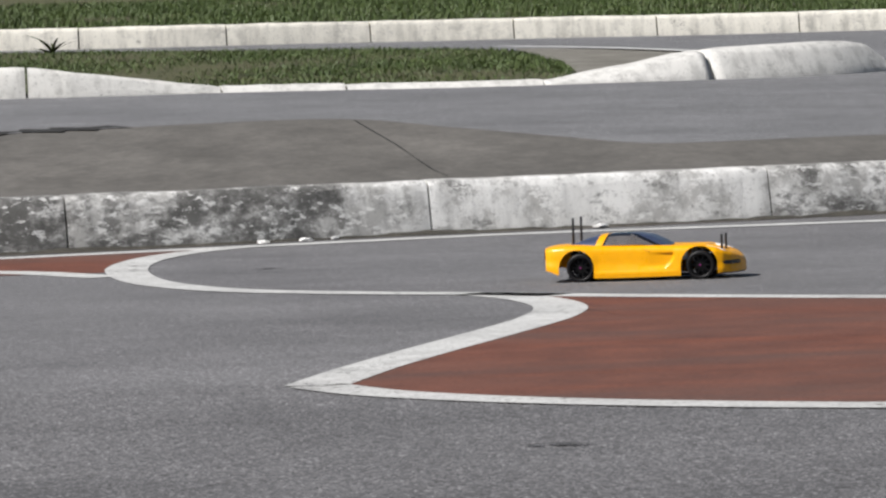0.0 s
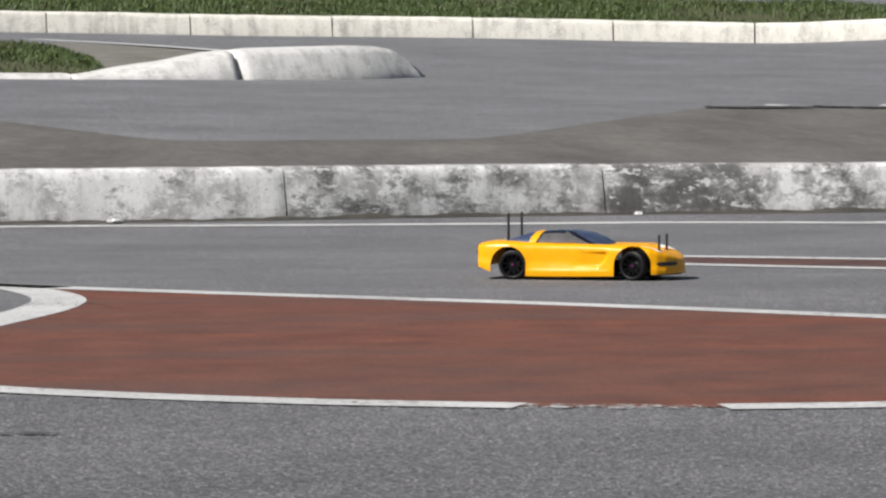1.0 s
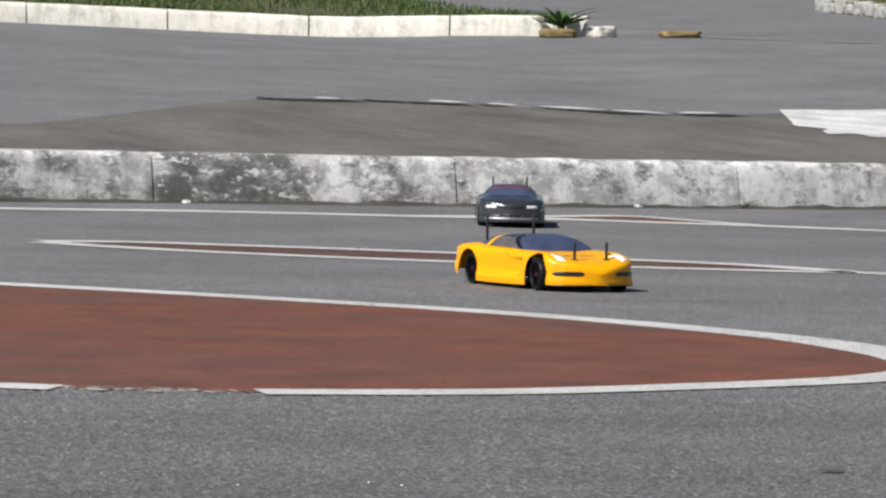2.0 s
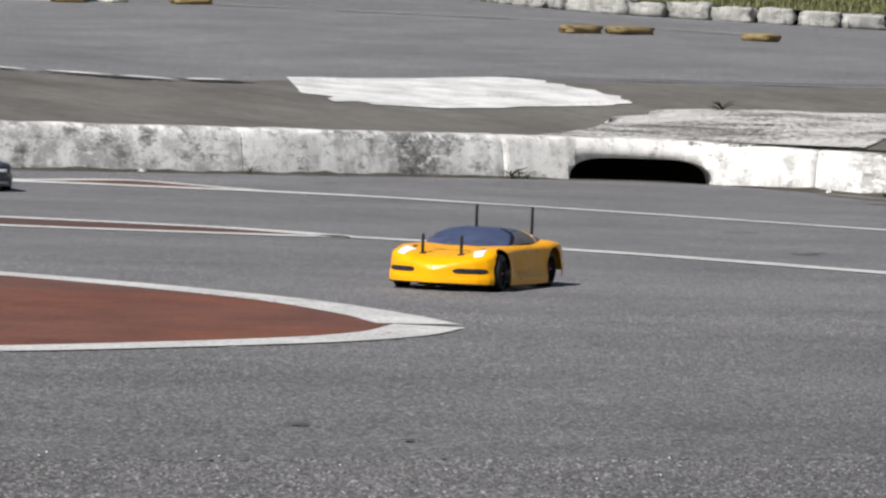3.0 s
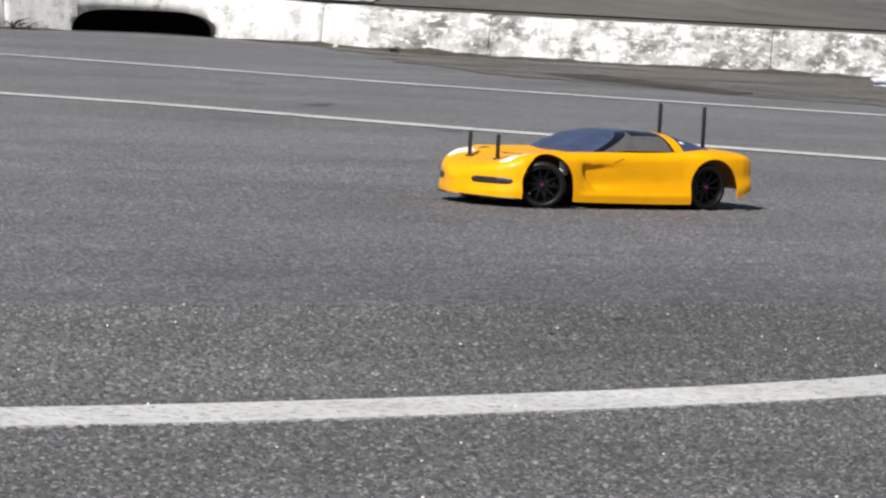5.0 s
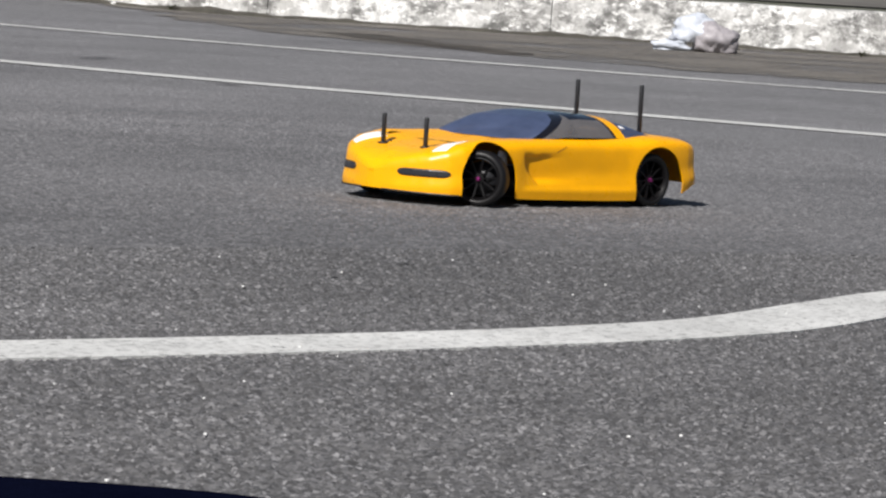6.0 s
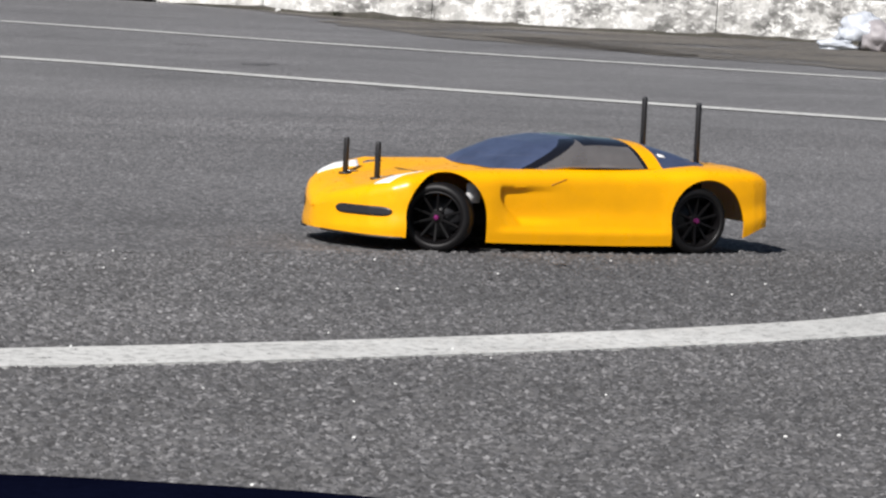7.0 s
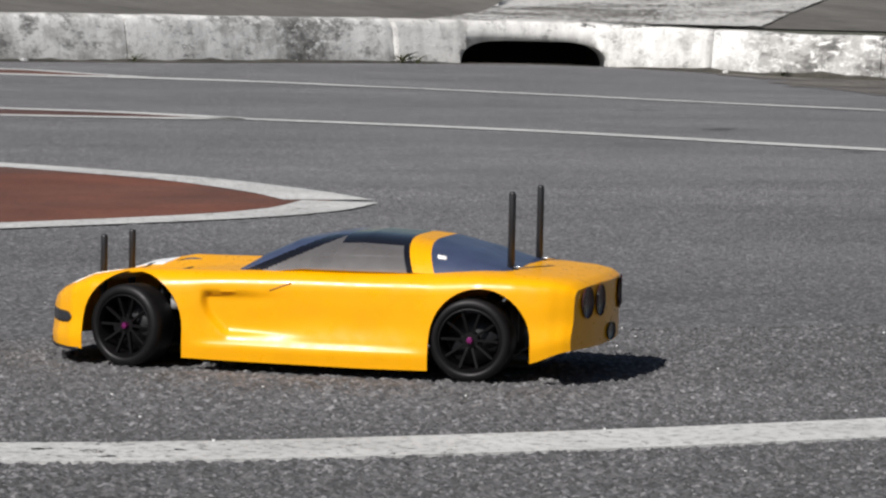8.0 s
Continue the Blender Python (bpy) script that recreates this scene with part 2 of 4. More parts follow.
# ---- the lie of the land ----
# foot of the near kerb, in plan
KERB = spline([(-60, 4), (-24, 4.2), (-12, 6.9), (-6, 8.8), (-3, 9.72), (-1.16, 10.3), (-0.14, 10.72), (0.88, 11.02), (1.92, 11.42), (2.96, 11.62),
               (4.03, 11.92), (5.1, 12.3), (5.82, 12.42), (6.3, 12.1), (6.75, 11.6), (7.3, 11.05), (7.9, 10.5), (9, 9.6), (12, 7.6), (24, 4), (60, 3)], 10)


def kerb_y(x):
    return np.interp(x, KERB[:, 0], KERB[:, 1])


def track_z(x, y):
    """The track is level and lifts a little to the foot of the kerb."""
    foot = np.interp(x, [-3, 5.9, 6.6, 9], [0.024, 0.03, 0.004, 0.006])
    return foot * smooth01((y - kerb_y(x) + 1.8) / 1.8)


# stretches where the coarse stones of the asphalt stand out: x0, x1, y0, y1, spacing
GRAIN = [(0.3, 2.6, 1.5, 2.9, 0.0027), (-0.9, 3.7, 2.9, 5.0, 0.0054), (-0.9, 3.7, 5.0, 6.6, 0.010)]


def under_z(x, y):
    """The sheet dips a few millimetres under the modelled stones."""
    dip = 0.0
    for x0, x1, y0, y1, _ in GRAIN:
        a, b = y0 - (0.4 if y0 > 2 else 0), y1 + (0.4 if y1 < 6 else 0)
        dip = max(dip, float(smooth01(min(x - x0, x1 - x, y - a, b - y) / 0.3)))
    return track_z(x, y) - 0.006 * dip


def land_z(x, y):
    """Behind the kerb the ground climbs one in twenty and levels out far off."""
    line = np.maximum(kerb_y(x), np.interp(x, [5.8, 6.3, 6.75, 7.68, 8.5, 10], [12.3, 12.05, 11.53, 11.03, 10.5, 9.5]) * (np.asarray(x) > 5.8))
    s = np.maximum(0, y - line - 0.2)
    return 0.175 + 0.05 * np.where(s < 45, s, 45 + (s - 45) * 0.1)


def steps(*spans):
    return np.concatenate([np.arange(a, b, d) for a, b, d in spans])


def sheet(name, xs, ss, z_of, mat, lift=0.0):
    """A sheet of ground laid along the kerb line: ss are distances from it."""
    rows = [[(x, kerb_y(x) + s, float(z_of(x, kerb_y(x) + s)) + lift) for x in xs] for s in ss]
    ob = new(name, mesh_of(name, grid_mesh(rows), mat))
    return tagged(ob, kind="structure")


XS = np.concatenate([[-300, -150, -80], steps((-60, -4, 2.0), (-4, 10, 0.25), (10, 60, 2.5)), [80, 150, 300]])
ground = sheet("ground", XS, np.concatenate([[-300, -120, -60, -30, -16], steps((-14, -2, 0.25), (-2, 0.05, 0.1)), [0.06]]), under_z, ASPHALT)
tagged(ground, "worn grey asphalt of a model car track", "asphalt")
road = sheet("road", XS, np.concatenate([steps((0.115, 3, 0.25), (3, 30, 1.0), (30, 60, 5)), [80, 150, 400]]), land_z, ROAD)
tagged(road, "grey asphalt road climbing gently beyond the kerb", "road")


def stones(x0, x1, y0, y1, step, seed):
    """Asphalt relief: stones of a few millimetres, tops level with the track."""
    r = np.random.default_rng(seed)
    nx, ny = int((x1 - x0) / step) + 1, int((y1 - y0) / step) + 6
    h = r.normal(size=(ny, nx))
    h = (h + 0.3 * np.roll(h, 1, 1)) / 1.05
    h = np.clip(h, -2.2, 1.7)
    z = h * (0.00115 if step < 0.004 else 0.0005 if step < 0.008 else 0.0003)
    gx, gy = np.meshgrid(x0 + step * np.arange(nx), y0 + step * np.arange(ny))
    gx = gx + r.uniform(-0.25, 0.25, gx.shape) * step
    gy = gy + r.uniform(-0.25, 0.25, gy.shape) * step
    co = np.stack([gx, gy, z], -1).reshape(-1, 3)
    i = (np.arange(ny - 1)[:, None] * nx + np.arange(nx - 1)[None, :]).ravel()
    quads = np.stack([i, i + 1, i + nx + 1, i + nx], 1)
    me = bpy.data.meshes.new("asphalt_stones")
    me.vertices.add(len(co))
    me.vertices.foreach_set("co", co.ravel())
    me.loops.add(quads.size)
    me.loops.foreach_set("vertex_index", quads.ravel())
    me.polygons.add(len(quads))
    me.polygons.foreach_set("loop_start", np.arange(0, quads.size, 4))
    me.update(calc_edges=True)
    me.validate()
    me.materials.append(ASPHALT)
    return tagged(new("asphalt_stones", me), "coarse stony surface of the worn grey asphalt", "asphalt", kind="stuff")


for k, g in enumerate(GRAIN):
    stones(*g, 31 + k)


def flat_patch(name, outline_a, outline_b, z_of, lift, mat, label, category, across=6, kind="structure", ragged=0.0, skirt=0.0):
    """Ground cover between two plan lines of as many points."""
    rows = []
    if ragged:
        wob = [np.array([noise.noise(Vector((*q, k))) for k in (1, 5)]) + 0.6 * np.array([noise.noise(Vector((*q * 5, k))) for k in (2, 7)]) for q in np.concatenate([outline_a, outline_b])]
        moved = np.concatenate([outline_a, outline_b]) + ragged * np.array(wob)
        outline_a, outline_b = moved[:len(outline_a)], moved[len(outline_a):]
    for i in range(across + 1):
        t = i / across
        rows.append([(*(a * (1 - t) + b * t), 0) for a, b in zip(outline_a, outline_b)])
    rows = [[(x, y, float(z_of(x, y)) + lift) for x, y, _ in r] for r in rows]
    if skirt:
        rows = [[(x, y, z - skirt) for x, y, z in rows[0]]] + rows + [[(x, y, z - skirt) for x, y, z in rows[-1]]]
    bm = grid_mesh(rows)
    bmesh.ops.recalc_face_normals(bm, faces=bm.faces)
    if sum(f.normal.z for f in bm.faces) < 0:
        bmesh.ops.reverse_faces(bm, faces=bm.faces)
    return tagged(new(name, mesh_of(name, bm, mat, not skirt)), label, category, kind=kind)


# concrete apron behind the kerb, its far edge wavy
edge = spline([(-14, 13.5), (-6, 13.6), (-4, 13.65), (-2.7, 13.8), (-1.8, 14.1), (-1.3, 14.45), (-0.53, 14.85), (-0.06, 14.05), (0.34, 13.2), (0.65, 12.66), (1.2, 12.86), (1.75, 13.15), (2.2, 14.0), (2.9, 15.35), (3.35, 15.95),
               (4.1, 16.0), (5.0, 15.75), (5.8, 16.4), (7.0, 16.2), (8.5, 15.85), (10.5, 15.5), (14, 15), (22, 14)], 10)
near_edge = np.stack([edge[:, 0], kerb_y(edge[:, 0]) + 0.12], 1)
flat_patch("apron", near_edge, edge, land_z, 0.006, APRON, "stained brown-grey concrete apron behind the kerb", "pavement")


def crack_line(knots, half, label):
    path = spline(knots, 8)
    rng = np.random.default_rng(int(abs(knots[0][0]) * 100))
    w = half * rng.uniform(0.3, 1.2, len(path))
    a, b = sides(path, w)
    return flat_patch("crack", a, b, land_z, 0.011, CRACK, label, "crack", 1)


crack_line([(-4, 13.55), (-2.6, 13.85), (-1.85, 14.1), (-1.36, 14.43)], 0.15, "dark open joint between concrete and road")
for k0, k1 in ((3.1, 3.55), (3.62, 4.1), (4.16, 4.3), (4.42, 4.95), (5.05, 5.4)):
    crack_line([(x, float(np.interp(x, [3.1, 4.1, 5.0, 5.5], [15.72, 15.98, 15.74, 16.1])) + 0.05 * math.sin(x * 9)) for x in np.linspace(k0, k1, 7)], 0.105, "dark crumbling edge of the concrete apron")
crack_line([(-0.45, 14.7), (-0.41, 14.29), (-0.26, 12.81), (-0.15, 11.56), (-0.09, 11.05)], 0.0022, "thin crack across the concrete apron")
crack_line([(6.9, 16.5), (7.7, 16.3), (8.6, 15.9), (9.4, 15.8)], 0.03, "thin crack along the edge of the concrete apron")

for cx, ln in ((3.42, 0.12), (4.05, 0.18), (4.32, 0.14), (4.62, 0.3), (4.9, 0.2), (5.2, 0.2)):
    q = np.linspace(cx - ln / 2, cx + ln / 2, 9)
    line = np.interp(q, [3.1, 4.1, 5.0, 5.5], [15.72, 15.98, 15.74, 16.1])
    swell = np.sin(np.linspace(0.1, 3.0, 9))
    flat_patch("paint_chip", np.stack([q, line + 0.11 + 0.08 * swell], 1), np.stack([q, line + 0.09 - 0.04 * swell], 1), land_z, 0.0135, PATCH_PAINT, "small ragged remnant of white paint on the apron's edge", "painted area", 3, ragged=0.05)

# ---- painted lines of the track ----


def stripe(knots, width, mat=None, label="white painted track line, chipped", lift=0.0018, z_of=track_z, skirt=0.0):
    path = spline(knots, 10)
    w = np.array([width] * len(path)) if np.isscalar(width) else np.interp(np.linspace(0, 1, len(path)), np.linspace(0, 1, len(width)), width)
    a, b = sides(path, w / 2)
    return flat_patch("painted_line", a, b, z_of, lift, mat or WHITE_LINE, label, "line marking", 2, skirt=skirt)


def lane_by_kerb(x, off):
    return (x, float(kerb_y(x)) - off)


LINE_A = [lane_by_kerb(x, o) for x, o in ((-8, .3), (-4, .3), (-2, .27), (-1, .25), (0, .27), (.6, .38), (1, .46), (1.5, .58), (2, .66), (2.6, .8))]
LINE_A += [(3.0, 10.76), (3.35, 10.69), (3.68, 10.62), (4.05, 10.45), (4.3, 10.1), (4.52, 9.6), (4.8, 8.85), (5.1, 8.26), (5.4, 7.77), (5.7, 7.28), (6.0, 6.79), (6.2, 6.0), (6.1, 4.8)]
stripe(LINE_A[:15], [0.11] * 5 + [0.1])
stripe(LINE_A[14:], [0.1, 0.095], WORN_LINE, "worn white painted track line, faded")
# narrow red island in the middle of the track, its outline running on as one line
ISLAND_UP = [(1.18, 8.72), (1.4, 8.75), (1.64, 8.64), (2.08, 8.38), (2.61, 7.98), (2.82, 7.62)]
ISLAND_LO = [(1.18, 8.66), (1.3, 8.45), (1.54, 8.18), (1.97, 7.86), (2.51, 7.64), (2.82, 7.56)]
ua, la = spline(ISLAND_UP, 10), spline(ISLAND_LO, 10)
flat_patch("red_area", ua, la, track_z, 0.0011, DULL_RED, "narrow red painted island between white lines", "painted area")
stripe(ISLAND_UP, 0.1)
stripe(ISLAND_LO, 0.1)
stripe([(2.78, 7.62), (3.0, 7.385), (3.3, 6.96), (3.6, 6.27), (3.9, 5.75), (4.2, 5.24), (4.5, 4.65), (4.7, 4.0)], 0.1)

# red wedge beside the kerb
WEDGE_UP = [(2.6, 10.77), (2.98, 10.87), (3.2, 10.99), (3.38, 11.04), (3.52, 10.86), (3.66, 10.66)]
WEDGE_LO = [(2.6, 10.75), (2.98, 10.765), (3.2, 10.72), (3.38, 10.685), (3.52, 10.65), (3.66, 10.62)]
flat_patch("red_area", spline(WEDGE_UP, 8), spline(WEDGE_LO, 8), track_z, 0.0011, RED_PAINT, "small red painted wedge beside the kerb", "painted area")
stripe(WEDGE_UP, 0.08)

# red area in the bend beside the kerb, and the white bend round it
BEND = [(-0.62, 10.3), (-0.78, 10.05), (-0.88, 9.75), (-0.915, 9.4), (-0.88, 9.0), (-0.76, 8.45), (-0.57, 7.99), (-0.31, 7.67), (-0.04, 7.42), (0.11, 7.24)]
red_far = np.array([lane_by_kerb(x, 0.3) for x in np.linspace(-6, -0.6, 41)])
red_near = spline([(-6, 9.6), (-3, 9.6), (-1.6, 9.6), (-1.1, 9.2), (-0.93, 9.2), (-0.9, 9.6), (-0.85, 9.9), (-0.75, 10.05), (-0.6, 10.28)], 5)
flat_patch("red_area", red_far, red_near, track_z, 0.0011, RED_PAINT, "red painted area in the bend by the kerb", "painted area", 8)
stripe([(-7, 10.2), (-4, 9.9), (-2, 9.62), (-1.25, 9.3), (-0.93, 8.95)], 0.1)
stripe(BEND, [0.09, 0.09, 0.10, 0.11, 0.1, 0.09, 0.09, 0.09, 0.09])

# big red area inside the loop
LOOP_TOP = [(-0.06, 7.44), (0.11, 7.25), (0.4, 6.98), (0.7, 6.72), (1.0, 6.45), (1.32, 6.12), (1.52, 5.88), (1.7, 5.58), (1.84, 5.22), (1.875, 4.9), (1.865, 4.69)]
LOOP_TURN = [(-0.04, 7.42), (0.06, 7.12), (0.1, 6.78), (0.06, 6.42), (-0.04, 6.0), (-0.15, 5.57), (-0.23, 5.23), (-0.29, 4.92)]
LOOP_LOW = [(-0.29, 4.92), (-0.18, 4.71), (0.03, 4.49), (0.31, 4.30), (0.57, 4.19), (0.79, 4.14), (1.0, 4.145), (1.19, 4.185), (1.55, 4.34), (1.74, 4.48), (1.865, 4.65)]
ring = np.concatenate([spline(LOOP_TURN, 10)[::-1], spline(LOOP_TOP, 8)[8:]])
base = spline(LOOP_LOW, 16)
u = np.linspace(0, 1, 90)
ring = np.stack([np.interp(u, np.linspace(0, 1, len(ring)), ring[:, k]) for k in (0, 1)], 1)
base = np.stack([np.interp(u, np.linspace(0, 1, len(base)), base[:, k]) for k in (0, 1)], 1)
flat_patch("red_area", ring, base, track_z, 0.0011, RED_PAINT, "large worn red painted area inside the track loop", "painted area", 10)
stripe(LOOP_TOP, [0.09, 0.09, 0.09, 0.09, 0.10, 0.125])
stripe(LOOP_TURN, [0.09, 0.1, 0.1, 0.095, 0.09, 0.09])
stripe(LOOP_LOW[:5], 0.08)
stripe([(0.8, 4.14)] + LOOP_LOW[6:], [0.08, 0.08, 0.08, 0.09, 0.105])
stripe(LOOP_LOW[4:6], 0.06, paint("faint_line_paint", (0.55, 0.55, 0.53), 0.60), "faint worn remnant of a white track line", 0.0015)

# line on the camera's side of the track
stripe([(-1.2, 2.745), (-0.4, 2.595), (0.2, 2.375), (0.6, 2.25), (0.8, 2.21), (1.0, 2.203), (1.2, 2.213), (1.4, 2.235), (1.6, 2.267), (1.8, 2.325), (2.0, 2.435), (2.2, 2.54), (2.7, 2.75), (3.3, 2.85)], [0.088] * 7 + [0.092, 0.096, 0.1, 0.1], skirt=0.0022)

# white paint spilled over the apron
flat_patch("white_patch", spline([(5.81, 16.6), (6.4, 16.55), (6.9, 16.45), (6.93, 15.6), (6.76, 14.62)], 24), spline([(5.5, 15.4), (5.42, 14.7), (5.48, 14.42), (6.1, 14.45), (6.72, 14.54)], 24),
           land_z, 0.010, PATCH_PAINT, "patch of bright white paint on the concrete", "painted area", 10, ragged=0.12)
flat_patch("white_patch", spline([(5.36, 14.75), (5.3, 14.5)], 8), spline([(5.6, 15.2), (5.55, 14.7)], 8), land_z, 0.0105, PATCH_PAINT, "ragged corner of white paint on the concrete", "painted area", 4)

# ---- kerbs ----


def block_mesh(path, height, depth, z_of, sink=0.06, seed=0, taper=(1, 1), rough=0.006, lean=1.0):
    """One cast kerb block along a plan path (front foot line): battered face, rounded worn arris."""
    profile = [(0, -sink), (0.0, 0.0), (0.010, 0.35), (0.021, 0.75), (0.028, 0.9), (0.040, 0.98), (0.058, 1.0), (depth * 0.55, 1.005), (depth - 0.015, 1.0), (depth, 0.94), (depth, -sink)]
    profile = [(o * lean if 0 < j < 7 else o, k) for j, (o, k) in enumerate(profile)]
    d = np.gradient(path, axis=0)
    n = np.stack([-d[:, 1], d[:, 0]], 1) / np.linalg.norm(d, axis=1)[:, None]
    rng = Vector((seed * 3.1, seed * 1.7, 0))
    rows = []
    for i, (p, nn) in enumerate(zip(path, n)):
        e = 0.002 if i in (0, len(path) - 1) else 0
        h = height * float(np.interp(i / (len(path) - 1), np.linspace(0, 1, len(taper)), taper))
        z0 = float(z_of(*p))
        row = []
        for j, (o, k) in enumerate(profile):
            z = k if k < 0 else k * h
            w = noise.noise(Vector((p[0] * 6, p[1] * 6, k * 3 + j * 0.3)) + rng) * rough * (1.0 if 2 < j < 9 else 0.3)
            if 2 < j < 7:
                w += 0.35 * rough * noise.noise(Vector((p[0] * 26, p[1] * 26, j * 0.7)) + rng)
            o2 = o + (e if j < 8 else -e) + w
            row.append((p[0] + nn[0] * o2, p[1] + nn[1] * o2, z0 + z - (e if k > 0.9 else 0) + w * 0.6))
        rows.append(row)
    bm = grid_mesh(rows, wrap=True)
    caps(bm, len(rows), len(profile))
    bmesh.ops.recalc_face_normals(bm, faces=bm.faces)
    return bm


def along(path, a, b, n):
    """The stretch of a path between two lengths."""
    s = np.concatenate([[0], np.cumsum(np.linalg.norm(np.diff(path, axis=0), axis=1))])
    q = np.linspace(a, b, n)
    return np.stack([np.interp(q, s, path[:, k]) for k in (0, 1)], 1)


def length_at(path, x):
    s = np.concatenate([[0], np.cumsum(np.linalg.norm(np.diff(path, axis=0), axis=1))])
    return float(np.interp(x, path[:, 0], s))


def crisp(ob):
    ob.data.set_sharp_from_angle(angle=radians(38))
    return ob


kerb = tagged(new("kerb"), "whitewashed concrete kerb stained with black mould", "kerb", kind="structure")
JOINTS = [-11.4, -10.4, -9.4, -8.4, -7.4, -6.5, -5.55, -4.6, -3.7, -2.9, -2.1, -1.16, -0.14, 0.88, 1.92, 2.96, 4.04, 5.185, 6.33, 6.76, 7.5, 8.75, 9.6, 10.5, 11.5, 12.5]
for i, (x0, x1) in enumerate(zip(JOINTS, JOINTS[1:])):
    s0, s1 = length_at(KERB, x0), length_at(KERB, x1)
    bm = block_mesh(along(KERB, s0 + (0.003 if x0 < 5 else 0.0015), s1 - (0.003 if x0 < 5 else 0.0015), 44), 0.160, 0.13, track_z, seed=i)
    if x0 == 5.185:
        inlet = part("inlet_block", bm, KERB_PALE, kerb, "whitewashed kerb inlet block over a storm drain")
        inlet_path = along(KERB, s0, s1, 9)
    else:
        crisp(part("kerb_block", bm, KERB_MOULD, kerb))


def prism(points, axis_a, axis_b):
    """A closed prism: an outline swept from one offset to another."""
    bm = bmesh.new()
    a = [bm.verts.new(Vector(p) + axis_a) for p in points]
    b = [bm.verts.new(Vector(p) + axis_b) for p in points]
    n = len(points)
    bm.faces.new(a[::-1])
    bm.faces.new(b)
    for i in range(n):
        bm.faces.new((a[i], a[(i + 1) % n], b[(i + 1) % n], b[i]))
    bmesh.ops.recalc_face_normals(bm, faces=bm.faces)
    return bm


def carve(ob, cutters):
    """Cut the cutters out of ob for good."""
    tools = []
    for c in cutters:
        me = bpy.data.meshes.new("cutter")
        c.to_mesh(me)
        c.free()
        t = new("cutter", me)
        tools.append(t)
        mod = ob.modifiers.new("cut", "BOOLEAN")
        mod.operation, mod.solver, mod.object = "DIFFERENCE", "EXACT", t
    bpy.context.view_layer.update()
    done = bpy.data.meshes.new_from_object(ob.evaluated_get(bpy.context.evaluated_depsgraph_get()))
    ob.modifiers.clear()
    ob.data = done
    for t in tools:
        bpy.data.objects.remove(t)


# mouth of the storm drain
DR0, DR1 = np.array([5.475, 12.40]), np.array([6.022, 12.264])
dv = (DR1 - DR0) / np.linalg.norm(DR1 - DR0)
dn = np.array([-dv[1], dv[0]])
width = float(np.linalg.norm(DR1 - DR0))
mouth = []
for k in range(25):
    a = math.pi * k / 24
    s = width / 2 - width / 2 * np.sign(math.cos(a)) * abs(math.cos(a)) ** 0.42
    q = DR0 + dv * s
    mouth.append((q[0], q[1], 0.015 + 0.100 * abs(math.sin(a)) ** 0.75))
q0 = [(mouth[0][0], mouth[0][1], -0.05)]
q1 = [(mouth[-1][0], mouth[-1][1], -0.05)]
outline = q0 + mouth + q1
carve(inlet, [prism(outline, Vector((*(dn * -0.3), 0)), Vector((*(dn * 0.6), 0)))])
# chamber walls are near-black: the hollow's shade is put into their colour
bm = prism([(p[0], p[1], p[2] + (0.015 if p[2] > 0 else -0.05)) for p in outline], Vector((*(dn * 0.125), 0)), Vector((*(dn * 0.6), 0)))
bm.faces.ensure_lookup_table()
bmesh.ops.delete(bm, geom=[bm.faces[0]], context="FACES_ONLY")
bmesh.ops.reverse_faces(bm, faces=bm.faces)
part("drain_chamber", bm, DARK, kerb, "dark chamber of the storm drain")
flat_patch("drain_slab", spline([(5.25, 12.36 + 0.12), (5.8, 12.52), (6.3, 12.25), (6.5, 12.1)], 8), spline([(6.2, 13.5), (6.6, 14.05), (7.2, 14.0), (7.85, 13.85)], 8),
           land_z, 0.014, paint("slab_wash", (0.62, 0.61, 0.58), 0.50, 0.35), "worn whitewashed slab over the storm drain", "slab", 8, ragged=0.16)
crack_line([(6.42, 12.3), (6.6, 12.75), (7.0, 13.1), (7.5, 13.6), (7.85, 13.85)], 0.02, "crack beside the drain slab")

# dirt along the foot of the kerb
dx = np.linspace(-6, 11, 160)
dw = np.array([0.05 + 0.05 * noise.noise(Vector((x * 1.3, 0, 0))) for x in dx])
near_side = np.stack([dx, kerb_y(dx) - np.maximum(dw, 0.02)], 1)
flat_patch("gutter_dirt", np.stack([dx, kerb_y(dx) + 0.02], 1), near_side, track_z, 0.002, DIRT, "brown dirt washed along the foot of the kerb", "dirt", 4)

flat_patch("gutter_dirt", spline([(6.2, 12.12), (6.02, 11.0), (5.82, 9.85), (5.76, 8.95), (6.0, 8.2), (6.6, 7.5)], 30), spline([(6.35, 12.02), (6.8, 11.5), (7.4, 10.92), (8.0, 10.4), (8.8, 9.74), (9.7, 9.04)], 30),
           track_z, 0.0025, paint("dirt_film", (0.18, 0.163, 0.14), 0.50, 0.35), "wide drift of brown-grey dirt in the gutter", "dirt", 30, ragged=0.22)
flat_patch("damp_dirt", spline([(6.28, 10.1), (6.2, 9.6), (6.12, 9.1), (6.0, 8.75)], 24), spline([(6.08, 10.1), (5.94, 9.5), (5.86, 9.0), (5.9, 8.7)], 24), track_z, 0.0045, paint("damp_dirt", (0.085, 0.074, 0.06), 0.50, 0.4), "darker patch of dirt in the gutter", "dirt", 8, ragged=0.07)
